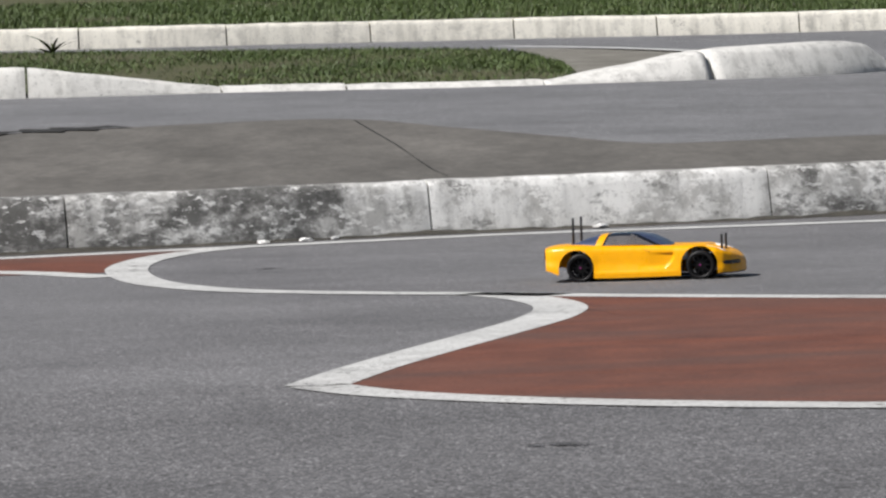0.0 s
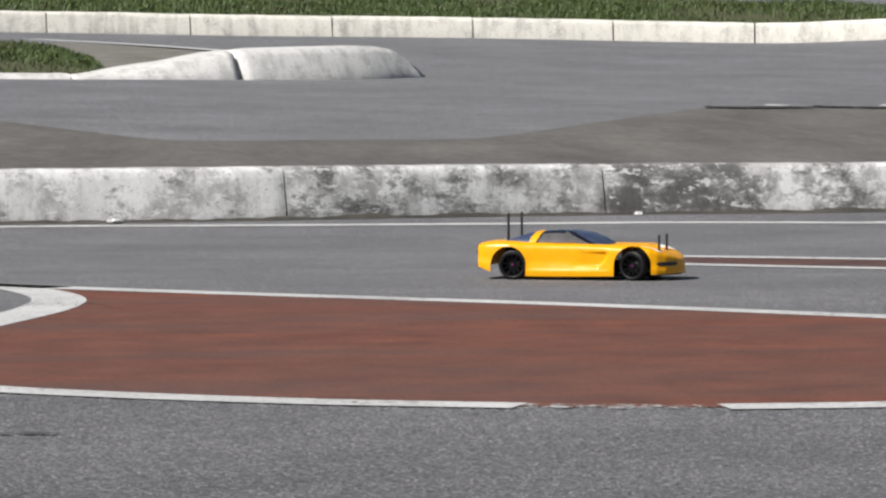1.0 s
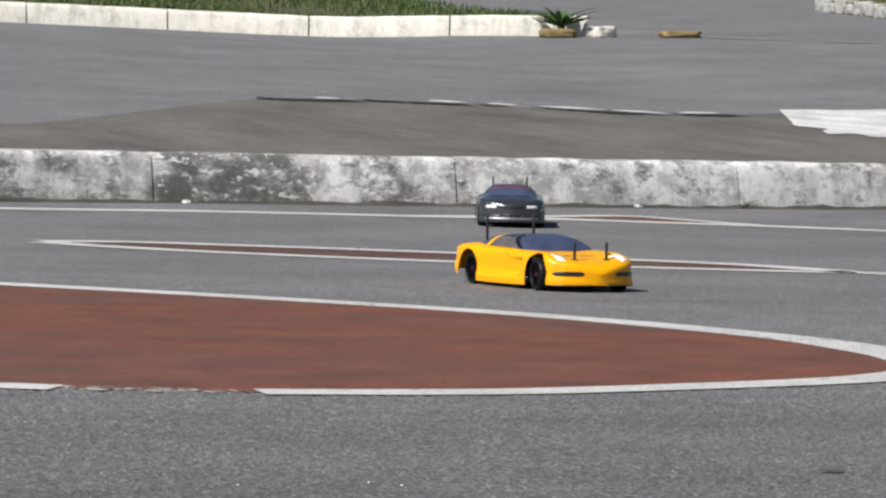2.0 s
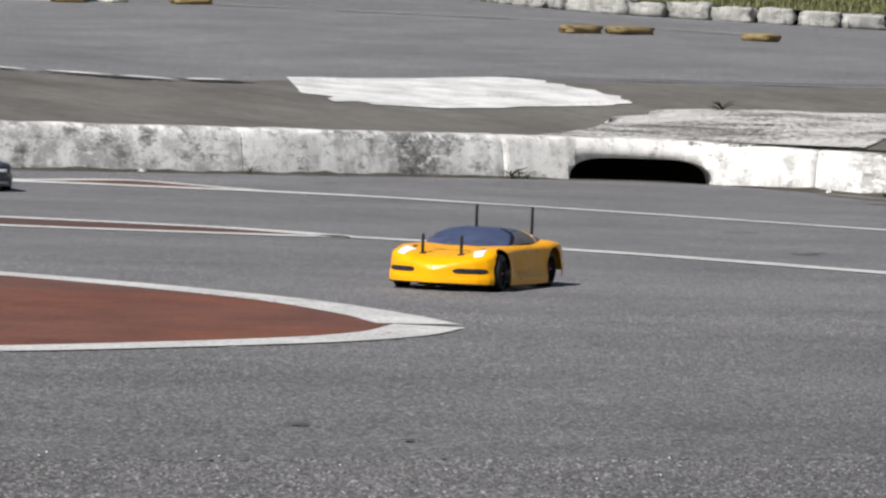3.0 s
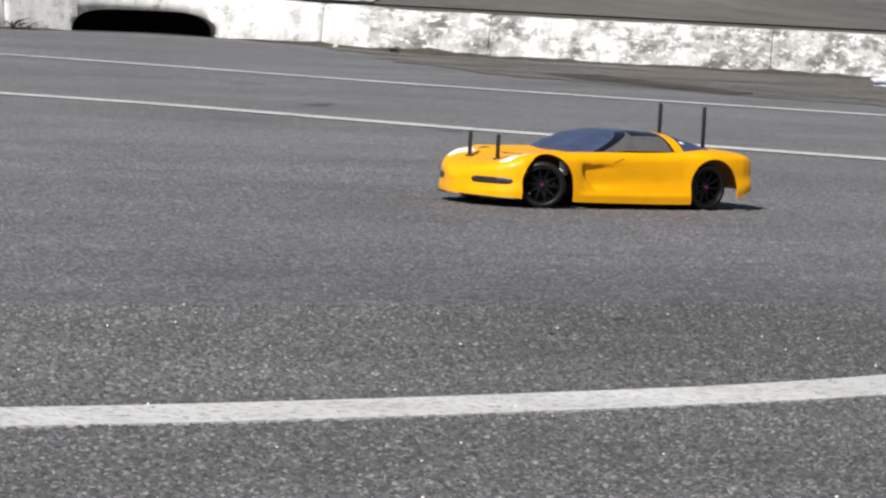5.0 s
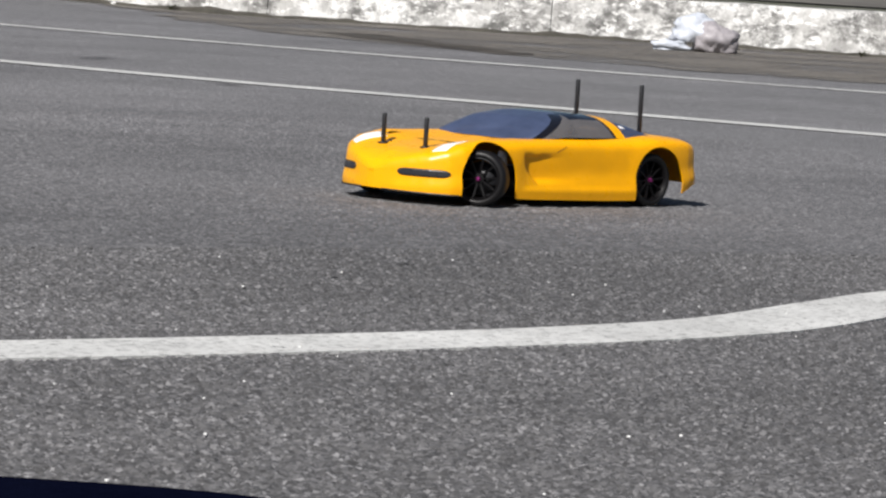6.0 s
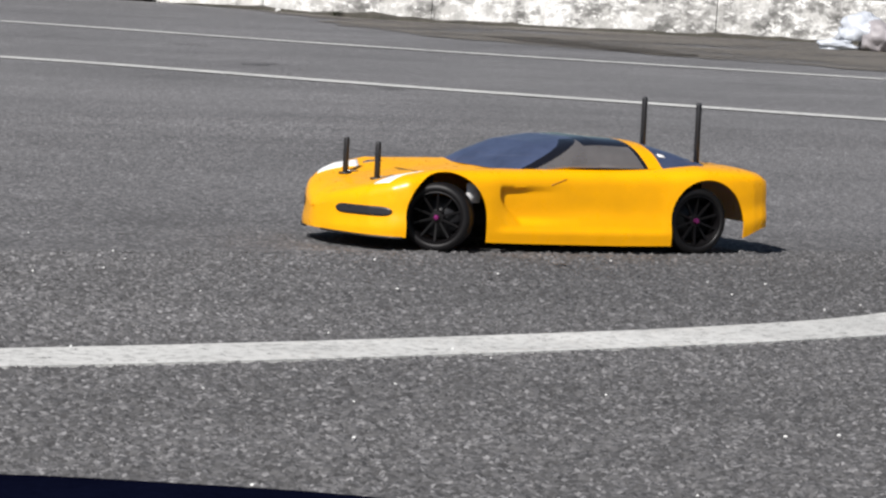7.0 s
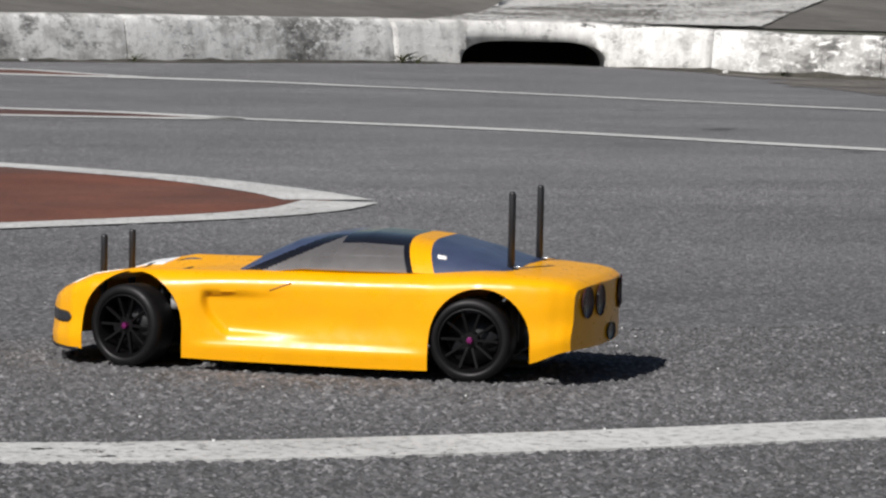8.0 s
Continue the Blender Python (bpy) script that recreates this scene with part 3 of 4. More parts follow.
# soil and leaf crumbs banked against the kerb's foot
q = np.linspace(-4.0, 9.4, 420)
heap = [[], [], []]
for x in q:
    w = 0.03 + 0.05 * abs(noise.noise(Vector((x * 3.1, 8, 0)))) + 0.02 * noise.noise(Vector((x * 17, 8, 0)))
    w *= (0.66 + 0.34 * float(smooth01((x - 5.6) / 1.2))) * (1 - 0.8 * float(smooth01((x - 5.35) / 0.1) * smooth01((6.15 - x) / 0.1)))
    for row, (o, z) in zip(heap, ((0.02, w * 0.45), (-0.4 * w, w * 0.28), (-w, 0.001))):
        row.append((x, float(kerb_y(x)) + o, float(track_z(x, float(kerb_y(x)) + o)) + z))
tagged(new("soil_drift", mesh_of("soil_drift", grid_mesh(heap), mottled("kerb_foot_soil", (0.03, 0.028, 0.023), (0.09, 0.083, 0.066), 9, 0.95, 0.9, 0.02, 45))), "thin dark bank of soil and grime against the kerb's foot", "dirt", kind="structure")

# traffic island beyond the apron: low kerb, ramped ends and rough grass
ISLE = spline([(-9, 16.9), (-5, 17.2), (-2.22, 17.55), (-1.8, 17.6), (-1.15, 17.78), (-0.55, 17.9), (0.4, 18.05), (1.29, 18.35), (1.9, 18.7), (2.32, 19.15)], 10)
isle = tagged(new("island_kerb"), "whitewashed kerb of a traffic island with sloping ends", "kerb", kind="structure")
for i, (x0, x1, t0, t1, hh) in enumerate([(-8.9, -7.5, 1, 1, .15), (-7.5, -6.2, 1, 1, .15), (-6.2, -5, 1, 1, .15), (-5, -4, 1, 1, .15), (-4, -3.05, 1, 1, .15), (-3.05, -2.07, 1, 1, .15), (-2.07, -1.15, 1, 0.22, .15), (-1.15, -0.55, 1, 1, .035),
                                          (-0.55, 0.42, 1, 1, .03), (0.42, 1.27, (0.14, 0.3, 0.52, 0.74, 0.95), None, .155), (1.285, 2.3, (1.0, 1.05, 1.08, 1.1, 1.12, 1.13, 1.12, 1.0, 0.45), None, .155)]):
    s0, s1 = length_at(ISLE, x0), length_at(ISLE, x1)
    bm = block_mesh(along(ISLE, s0 + 0.006, s1 - 0.006, 24), hh, 0.16 if hh < 0.1 or i < 9 else 0.4, land_z, seed=40 + i, taper=t0 if t1 is None else (t0, t1), rough=0.009, lean=3.2 if i > 8 else 1.2)
    (crisp if i < 9 else (lambda ob: ob))(part("kerb_block", bm, MOUND, isle))
GRASS_NEAR = spline([(-14, 17.0), (-5, 17.4), (-2.2, 17.72), (-1.1, 17.95), (0.3, 18.2), (0.62, 18.6)], 10)
GRASS_FAR = spline([(-14, 25.2), (-5, 24.9), (-3, 24.7), (-1.4, 24.2), (0.2, 23.5), (0.62, 20.3)], 10)
flat_patch("grass_soil", GRASS_NEAR, GRASS_FAR, land_z, 0.02, SOIL, "dry soil under the rough grass of the island", "soil", 10)
flat_patch("gravel_patch", spline([(0.4, 23.6), (0.9, 23.2), (1.6, 22.4)], 8), spline([(0.55, 18.5), (0.95, 18.6), (1.3, 18.8)], 8), land_z, 0.02, mottled("island_gravel", (0.12, 0.11, 0.09), (0.24, 0.23, 0.2), 4, 0.95, 0.8, 0.02, 40),
           "bare gravelly end of the traffic island", "gravel", 6)
stripe([(7.6, 27.2), (8.4, 26.0), (9.6, 24.3), (11.2, 22.2)], 0.16, paint("faded_yellow_paint", (0.28, 0.25, 0.18), 0.56), "faded yellow line across the road", 0.012, land_z)
stripe([(0.3, 23.9), (1.0, 23.0), (1.7, 21.6)], 0.14, WORN_LINE, "white painted strip on the island's end", 0.03, land_z)

# far kerb and the grass bank behind it
FAR = spline([(-14, 25.4), (-6, 25.7), (-2.3, 26.0), (0, 26.5), (3, 26.85), (5.2, 26.85), (7.25, 26.45), (7.75, 26.4)], 10)
far_kerb = tagged(new("far_kerb"), "cream whitewashed kerb before a grass bank", "kerb", kind="structure")
total = length_at(FAR, 7.75)
edges = np.arange(total, 0.5, -1.05)[::-1]
for i, (s0, s1) in enumerate(zip(edges, edges[1:])):
    crisp(part("kerb_block", block_mesh(along(FAR, s0 + 0.006, s1 - 0.006, 8), 0.155, 0.14, land_z, seed=80 + i, rough=0.01), KERB_FAR, far_kerb))


def bank_z(x, y):
    return land_z(x, y) + 0.12


flat_patch("grass_bank", np.stack([FAR[:, 0], FAR[:, 1] + 0.1], 1), np.stack([FAR[:, 0] * 1.0 - 2, FAR[:, 1] + 26], 1), bank_z, 0.0, SOIL, "soil of the grass bank behind the far kerb", "soil", 14)
BANK2 = spline([(12.9, 36), (12.75, 33.9), (12.3, 31.0), (11.95, 28.4), (12.1, 26.8), (12.9, 26.0), (14.5, 25.3), (20, 24)], 8)
flat_patch("grass_bank", BANK2, BANK2 + np.array([[14.0, 9.0]]) * np.linspace(0.6, 1.4, len(BANK2))[:, None], bank_z, 0.0, SOIL, "soil of the grass plot behind the stone edging", "soil", 10)


def grass(name, label, spots, z_of, low, high, seed, mat):
    """Rough turf: thousands of bent blades."""
    rng = np.random.default_rng(seed)
    verts, faces = [], []
    for x, y in spots:
        z = float(z_of(x, y))
        h = rng.uniform(low, high)
        a, lean, w = rng.uniform(0, math.tau), rng.uniform(0.1, 0.9) * h, h * rng.uniform(0.05, 0.11)
        dx, dy = math.cos(a), math.sin(a)
        i = len(verts)
        verts += [(x - dy * w, y + dx * w, z), (x + dy * w, y - dx * w, z), (x + dx * lean * 0.35 + dy * w * 0.7, y + dy * lean * 0.35 - dx * w * 0.7, z + h * 0.6),
                  (x + dx * lean * 0.35 - dy * w * 0.7, y + dy * lean * 0.35 + dx * w * 0.7, z + h * 0.6), (x + dx * lean, y + dy * lean, z + h * 0.95)]
        faces += [(i, i + 1, i + 2, i + 3), (i + 3, i + 2, i + 4)]
    me = bpy.data.meshes.new(name)
    me.from_pydata(verts, [], faces)
    me.materials.append(mat)
    return tagged(new(name, me), label, "grass", kind="stuff")


rng = np.random.default_rng(5)


def scatter(near, far, n, x0, x1):
    out = []
    while len(out) < n:
        x, t = rng.uniform(x0, x1), rng.uniform(0, 1)
        a, b = np.interp(x, near[:, 0], near[:, 1]), np.interp(x, far[:, 0], far[:, 1])
        y = a + (b - a) * t
        if noise.noise(Vector((x * 0.9, y * 0.5, 3))) + 0.55 > rng.uniform(0, 0.9):
            out.append((x, y))
    return out


grass("island_grass", "short rough green grass on the traffic island", scatter(GRASS_NEAR, GRASS_FAR, 60000, -4.2, 0.6), land_z, 0.016, 0.05, 1, BLADE)
grass("bank_grass", "mown green grass on the bank behind the far kerb", scatter(np.stack([FAR[:, 0], FAR[:, 1] + 0.12], 1), np.stack([FAR[:, 0], FAR[:, 1] + 13], 1), 80000, -4.5, 7.7), bank_z, 0.02, 0.06, 2, BLADE)
plot = []
for k in range(16000):
    q = BANK2[rng.integers(len(BANK2) - 12)] + np.array([14.0, 9.0]) * rng.uniform(0.0, 1.0) ** 1.4 * 0.5 + rng.uniform(-0.3, 0.3, 2)
    plot.append((q[0] + 0.25, q[1]))
grass("plot_grass", "dry green grass behind the stone edging", plot, bank_z, 0.03, 0.08, 3, mottled("dry_grass_blade", (0.075, 0.085, 0.026), (0.15, 0.15, 0.055), 2.5, 0.6, 0.1, 0.001, 20))
# ---- model cars ----
YELLOW = plain("yellow_car_paint", (0.82, 0.368, 0.0), 0.30, 0.0, 0.0, 0.05)
YELLOW.node_tree.nodes["Principled BSDF"].inputs["Specular IOR Level"].default_value = 0.38
BLACK_PLASTIC = plain("black_plastic", (0.014, 0.014, 0.016), 0.4)
RUBBER = plain("tyre_rubber", (0.007, 0.0065, 0.007), 0.45)
RIM = plain("black_rim", (0.004, 0.0035, 0.004), 0.4)
for black in (RUBBER, RIM):
    black.node_tree.nodes["Principled BSDF"].inputs["Specular IOR Level"].default_value = 0.25
NUT = plain("purple_nut", (0.4, 0.05, 0.25), 0.3, 0.9)
LAMP = plain("headlight_white", (0.85, 0.84, 0.82), 0.25)
SLIT = plain("grille_black", (0.02, 0.02, 0.024), 0.3)
# the blue film paints the sky's reflection into the windscreen's colour
WINDSCREEN = hazy("smoked_sky_windscreen", (0.3, 0.31, 0.38), (0.09, 0.12, 0.22), 0.5)
SIDE_GLASS = hazy("smoked_window", (0.68, 0.66, 0.66), (0.19, 0.18, 0.18), 0.5)
ROOF_BLACK = plain("roof_black", (0.008, 0.008, 0.011), 0.12, 0.0, 0.6)
TAIL = plain("tail_light_dark", (0.05, 0.02, 0.02), 0.2)
INNER_WHITE = plain("chassis_white", (0.6, 0.6, 0.6), 0.5)
GREY_METAL = plain("gunmetal_paint", (0.085, 0.09, 0.105), 0.26, 0.7, 0.6)
BLUE_PAINT = plain("blue_car_paint", (0.02, 0.045, 0.13), 0.3, 0.3, 0.5)
INTERIOR_RED = plain("interior_red", (0.11, 0.045, 0.055), 0.4)
GREY_LIP = plain("grey_lip", (0.26, 0.26, 0.27), 0.3, 0.5)
SILVER = plain("silver_rim", (0.6, 0.6, 0.62), 0.25, 0.9)

KX = np.array([-.208, -.203, -.19, -.16, -.134, -.1, -.05, 0, .05, .1, .128, .16, .175, .19, .2, .208, .213])
COUPE = dict(
    wb=[.093, .096, .099, .103, .103, .101, .0995, .0985, .0975, .0965, .0965, .0955, .0885, .072, .052, .03, .006],
    ws=[.089, .092, .096, .100, .101, .098, .095, .094, .0945, .096, .0965, .093, .085, .068, .048, .027, .005],
    zs=[.066, .068, .069, .070, .070, .067, .0655, .0655, .0650, .0625, .0620, .059, .0540, .047, .042, .037, .033],
    ze=[.071, .0745, .077, .079, .0795, .0775, .0765, .0760, .0742, .0735, .0735, .0675, .0615, .0550, .0495, .043, .035],
    zc=[.071, .0750, .0780, .0800, .0805, .0800, .0795, .0780, .0715, .0670, .0645, .0605, .0580, .0540, .0490, .044, .035],
    zb=[.026, .025, .021, .0125, .010, .008, .0075, .008, .0085, .0095, .012, .0125, .0125, .0128, .0132, .0136, .0140],
    roof=[(.056, .0718), (.036, .0852), (.014, .0957), (-.015, .1010), (-.04, .1024), (-.07, .1010), (-.09, .0990), (-.12, .0915), (-.152, .0805)],
    base_half=.083, roof_half=.054)
SALOON = dict(
    wb=COUPE["wb"], ws=COUPE["ws"],
    zs=[.072, .074, .075, .075, .075, .073, .071, .070, .070, .072, .072, .068, .064, .060, .057, .054, .05],
    ze=[.082, .086, .087, .087, .087, .086, .085, .084, .083, .082, .081, .078, .075, .071, .067, .062, .055],
    zc=[.083, .087, .088, .088, .088, .087, .086, .085, .085, .083, .082, .08, .077, .073, .069, .064, .056],
    zb=COUPE["zb"],
    roof=[(.06, .084), (.035, .097), (.01, .110), (-.015, .1175), (-.05, .119), (-.085, .1175), (-.11, .112), (-.135, .100), (-.16, .086)],
    base_half=.084, roof_half=.058)


def section(spec, x):
    """Half a cross-section of the shell at x: points (half width, height) from the sill to the middle."""
    f = {k: float(np.interp(x, KX, spec[k])) for k in ("wb", "ws", "zs", "ze", "zc", "zb")}
    h = f["zs"] - f["zb"]
    k = [(f["wb"], f["zb"]), (f["wb"] + .0006, f["zb"] + .22 * h), (f["ws"] + .001, f["zb"] + .5 * h), (f["ws"], f["zb"] + .8 * h),
         (f["ws"] * .965, f["zs"] + .25 * (f["ze"] - f["zs"])), (f["ws"] * .84, f["ze"] - .0012), (f["ws"] * .62, f["ze"] * .6 + f["zc"] * .4), (f["ws"] * .3, f["zc"]), (0, f["zc"] + .0005)]
    p = spline(k, 6)
    p[:, 0] = np.maximum(p[:, 0], 0)
    if spec is COUPE:
        # scoop behind the front wheel, and the crease above the sill
        front = .074 - .018 * np.clip((.050 - p[:, 1]) / .022, 0, 1) ** 1.6
        lip = smooth01((front - x) / .005) * (1 - smooth01((front - x) / .075))
        band = smooth01((p[:, 1] - .025) / .006) * (1 - smooth01((p[:, 1] - .0545) / .005))
        p[:, 0] -= .0048 * lip * band * (p[:, 0] > .05)
        door = float(smooth01((.085 - x) / .02) * smooth01((x + .105) / .02))
        p[:, 0] -= .0016 * door * smooth01((p[:, 1] - .019) / .004) * (1 - smooth01((p[:, 1] - .045) / .03)) * (p[:, 0] > .05)
    return p


def half_width(spec, x, z):
    s = section(spec, x)
    top = int(np.argmax(s[:, 1]))
    return float(np.interp(z, s[:top + 1, 1], s[:top + 1, 0]))


def top_z(spec, x, y):
    s = section(spec, x)[::-1]
    return float(np.interp(abs(y), s[:, 0], s[:, 1]))


def nose_x(spec, y, z):
    lo, hi = .14, .213
    for _ in range(22):
        m = (lo + hi) / 2
        lo, hi = (m, hi) if half_width(spec, m, z) > y else (lo, m)
    return lo


def bow(y):
    """The tail is bowed: its corners sit forward of its middle."""
    return .011 * (abs(y) / .092) ** 2.2 - .005


def shell(spec, root, mat, label):
    xs = np.concatenate([[-.208, -.2065, -.2045, -.202], np.arange(-.199, .04, .0032), np.arange(.04, .082, .0014), np.arange(.083, .185, .0032), np.linspace(.186, .213, 16)])
    rows = []
    for x in xs:
        s = section(spec, x)
        w = float(smooth01((-.172 - x) / .036))
        rows.append([(x + w * bow(y), y, z) for y, z in s] + [(x + w * bow(y), -y, z) for y, z in s[-2::-1]])
    bm = grid_mesh(rows)
    # open under the glasshouse
    hole = [f for f in bm.faces if -.138 < f.calc_center_median().x < .046 and abs(f.calc_center_median().y) < .066 and f.calc_center_median().z > .07]
    bmesh.ops.delete(bm, geom=hole, context="FACES")
    # back panel and nose tip
    bm.verts.ensure_lookup_table()
    n = len(rows[0])
    half = n // 2
    first = [bm.verts[i] for i in range(n)]
    tip = [bm.verts[len(bm.verts) - n + i] for i in range(n)]
    tail = section(spec, xs[0])
    cols = 14
    strips = []
    for i in range(half):
        ys = np.linspace(tail[i][0], -tail[i][0], cols)
        strips.append([first[i]] + [bm.verts.new((xs[0] + bow(y), y, tail[i][1])) for y in ys[1:-1]] + [first[n - 1 - i]])
    for a, c in zip(strips, strips[1:]):
        for k in range(cols - 1):
            bm.faces.new((a[k], a[k + 1], c[k + 1], c[k]))
    for k in range(cols - 1):
        bm.faces.new((strips[-1][k], strips[-1][k + 1], first[half]))
    for i in range(half):
        quad = list(dict.fromkeys([tip[i], tip[i + 1], tip[n - 2 - i], tip[n - 1 - i]]))
        if len(quad) > 2:
            bm.faces.new(quad)
    bmesh.ops.recalc_face_normals(bm, faces=bm.faces)
    ob = part("body", bm, mat, root, label)
    solid = ob.modifiers.new("skin", "SOLIDIFY")
    solid.thickness, solid.offset = 0.0012, -1
    cutters = []
    for cx, rx, top in ((.1255, .0388, .0708), (-.1360, .0375, .0685)):
        arc = [(cx + rx * math.cos(math.pi * k / 20) * (1.0 if k not in (0, 20) else 1), 0, .030 + (top - .030) * math.sin(math.pi * k / 20)) for k in range(21)]
        arc = [(cx + rx, 0, -.03)] + arc + [(cx - rx, 0, -.03)]
        cutters += [prism(arc, Vector((0, s * .058, 0)), Vector((0, s * .14, 0))) for s in (-1, 1)]
    carve(ob, cutters)
    for p in ob.data.polygons:
        p.use_smooth = True
    ob.data.set_sharp_from_angle(angle=radians(40))
    return ob


def cabin_point(spec, x, v):
    """Point of the glasshouse skin at x; v runs from one side's belt (0) over the roof (0.5) to the other (1)."""
    r = sorted(spec["roof"])
    zr = float(np.interp(x, [q[0] for q in r], [q[1] for q in r]))
    span = np.clip((zr - .0795) / .026, 0.02, 1.2)
    taper = 1 - 0.16 * abs((x + .04) / .11) ** 2.2
    a = math.pi * v
    c, s = math.cos(a), math.sin(a)
    y = math.copysign(abs(c) ** 0.5, c) * spec["base_half"] * taper
    # lean the sides in towards the roof
    lift = s ** 0.6
    y *= 1 - (1 - spec["roof_half"] / spec["base_half"]) * 0.75 * lift * min(span, 1)
    base = .0775 if spec is SALOON else float(np.interp(x, [0, .056], [.0765, .0700]))
    return (x, y, base + (zr - base) * lift)


def cabin_piece(spec, name, mat, root, keep, label=""):
    """The part of the glasshouse where keep(x, y, z, v) holds, as a thin skin."""
    xs = np.linspace(-.152, .056, 190)
    vs = np.linspace(0, 1, 101)
    bm = bmesh.new()
    grid = []
    for x in xs:
        w = .41 * float(smooth01((-.02 - x) / .05) * smooth01((x + .152) / .03))
        grid.append([cabin_point(spec, x + w * (cabin_point(spec, x, v)[2] - .078), v) for v in vs])
    made = {}

    def vert(i, j):
        if (i, j) not in made:
            made[i, j] = bm.verts.new(grid[i][j])
        return made[i, j]

    for i in range(len(xs) - 1):
        for j in range(len(vs) - 1):
            mx, my, mz = [(grid[i][j][k] + grid[i + 1][j + 1][k]) / 2 for k in range(3)]
            if keep(mx, my, mz, (vs[j] + vs[j + 1]) / 2, (xs[i] + xs[i + 1]) / 2):
                bm.faces.new((vert(i, j), vert(i, j + 1), vert(i + 1, j + 1), vert(i + 1, j)))
    bmesh.ops.recalc_face_normals(bm, faces=bm.faces)
    ob = part(name, bm, mat, root, label)
    return ob


def box(cx, cy, cz, sx, sy, sz, bevel=0.0):
    bm = bmesh.new()
    bmesh.ops.create_cube(bm, size=1, matrix=Matrix.Translation((cx, cy, cz)) @ Matrix.Diagonal((sx, sy, sz, 1)))
    if bevel:
        bmesh.ops.bevel(bm, geom=bm.edges[:], offset=bevel, segments=2, affect="EDGES")
    return bm


def lathe(profile, n=40, axis="y"):
    rows = []
    for r, h in profile:
        ring = [(r * math.cos(math.tau * k / n), r * math.sin(math.tau * k / n)) for k in range(n)]
        rows.append([(a, h, b) if axis == "y" else (a, b, h) for a, b in ring])
    bm = grid_mesh(rows, wrap=True)
    bmesh.ops.recalc_face_normals(bm, faces=bm.faces)
    return bm


def wheel(root, at, side, rim_mat):
    w = new("wheel")
    w.parent = root
    w.matrix_basis = Matrix.Translation(at) @ (Matrix.Identity(4) if side > 0 else pose(0, 0, 0, 0, 0, 180))
    h = .0125
    part("tyre", lathe([(.0235, -h), (.0262, -h - .0008), (.0290, -h + .0006), (.0303, -h + .003), (.0306, -h + .007), (.0306, h - .007), (.0303, h - .003), (.0290, h - .0006), (.0262, h + .0008), (.0236, h), (.0232, h - .002), (.0232, -h)], 48), RUBBER, w)
    bm = lathe([(.0233, -h + .002), (.0233, h - .0005), (.0222, h - .0002), (.0214, h - .0025), (.0206, h - .010), (.0206, -h + .003)], 48)
    for k in range(10):
        a = math.tau * k / 10
        q = box(.0135, 0, 0, .0165, .0019, .0030, .0004)
        bmesh.ops.transform(q, matrix=pose(0, h - .0062, 0) @ Matrix.Rotation(a, 4, "Y") @ pose(0, 0, 0, 90, 0, 8), verts=q.verts)
        me = bpy.data.meshes.new("t")
        q.to_mesh(me)
        q.free()
        bm.from_mesh(me)
        bpy.data.meshes.remove(me)
    q = lathe([(.0002, h - .0035), (.0058, h - .004), (.0064, h - .006), (.0064, h - .010)], 20)
    me = bpy.data.meshes.new("t")
    q.to_mesh(me)
    q.free()
    bm.from_mesh(me)
    bpy.data.meshes.remove(me)
    part("rim", bm, rim_mat, w, smooth=False)
    part("hub_nut", lathe([(.0002, h - .0003), (.0022, h - .0006), (.0027, h - .002), (.0027, h - .004)], 6), NUT, w, "purple anodised nut", False)
    part("brake_disc", lathe([(.0002, -.001), (.0185, -.001), (.0188, -.003)], 32), BLACK_PLASTIC, w)
    return w


def post(root, x, y, z0, z1, name):
    bm = lathe([(.0004, z0 - .03), (.0027, z0 - .03), (.0027, z1 - .002), (.0022, z1 - .0004), (.0004, z1)], 14, "z")
    for k in range(6):
        z = z1 - .004 - k * .0045
        bmesh.ops.create_circle(bm, cap_ends=False, radius=.0029, segments=14, matrix=Matrix.Translation((0, 0, z)))
    bmesh.ops.translate(bm, verts=bm.verts, vec=(x, y, 0))
    p = part(name, bm, BLACK_PLASTIC, root, "tall black body mounting post")
    clip = lathe([(.0028, z0 + .0012), (.0062, z0 + .0008), (.0062, z0 - .0008), (.0028, z0 - .001)], 16, "z")
    bmesh.ops.translate(clip, verts=clip.verts, vec=(x, y, 0))
    part("clip", clip, BLACK_PLASTIC, p)
    pin = box(x - .006, y + .001, z0 + .002, .012, .0012, .0012)
    part("body_pin", pin, SILVER, p)


def skin_patch(spec, fn, nu, nv):
    """A small sheet over the shell: fn(u, v) gives its points, u and v from 0 to 1."""
    bm = grid_mesh([[fn(i / nu, j / nv) for j in range(nv + 1)] for i in range(nu + 1)])
    bmesh.ops.recalc_face_normals(bm, faces=bm.faces)
    bmesh.ops.solidify(bm, geom=bm.faces[:], thickness=0.0006)
    return bm


def slit(u):
    """Height of a slot with rounded ends."""
    return .0082 * max(1 - (2 * u - 1) ** 8, .05) ** .5


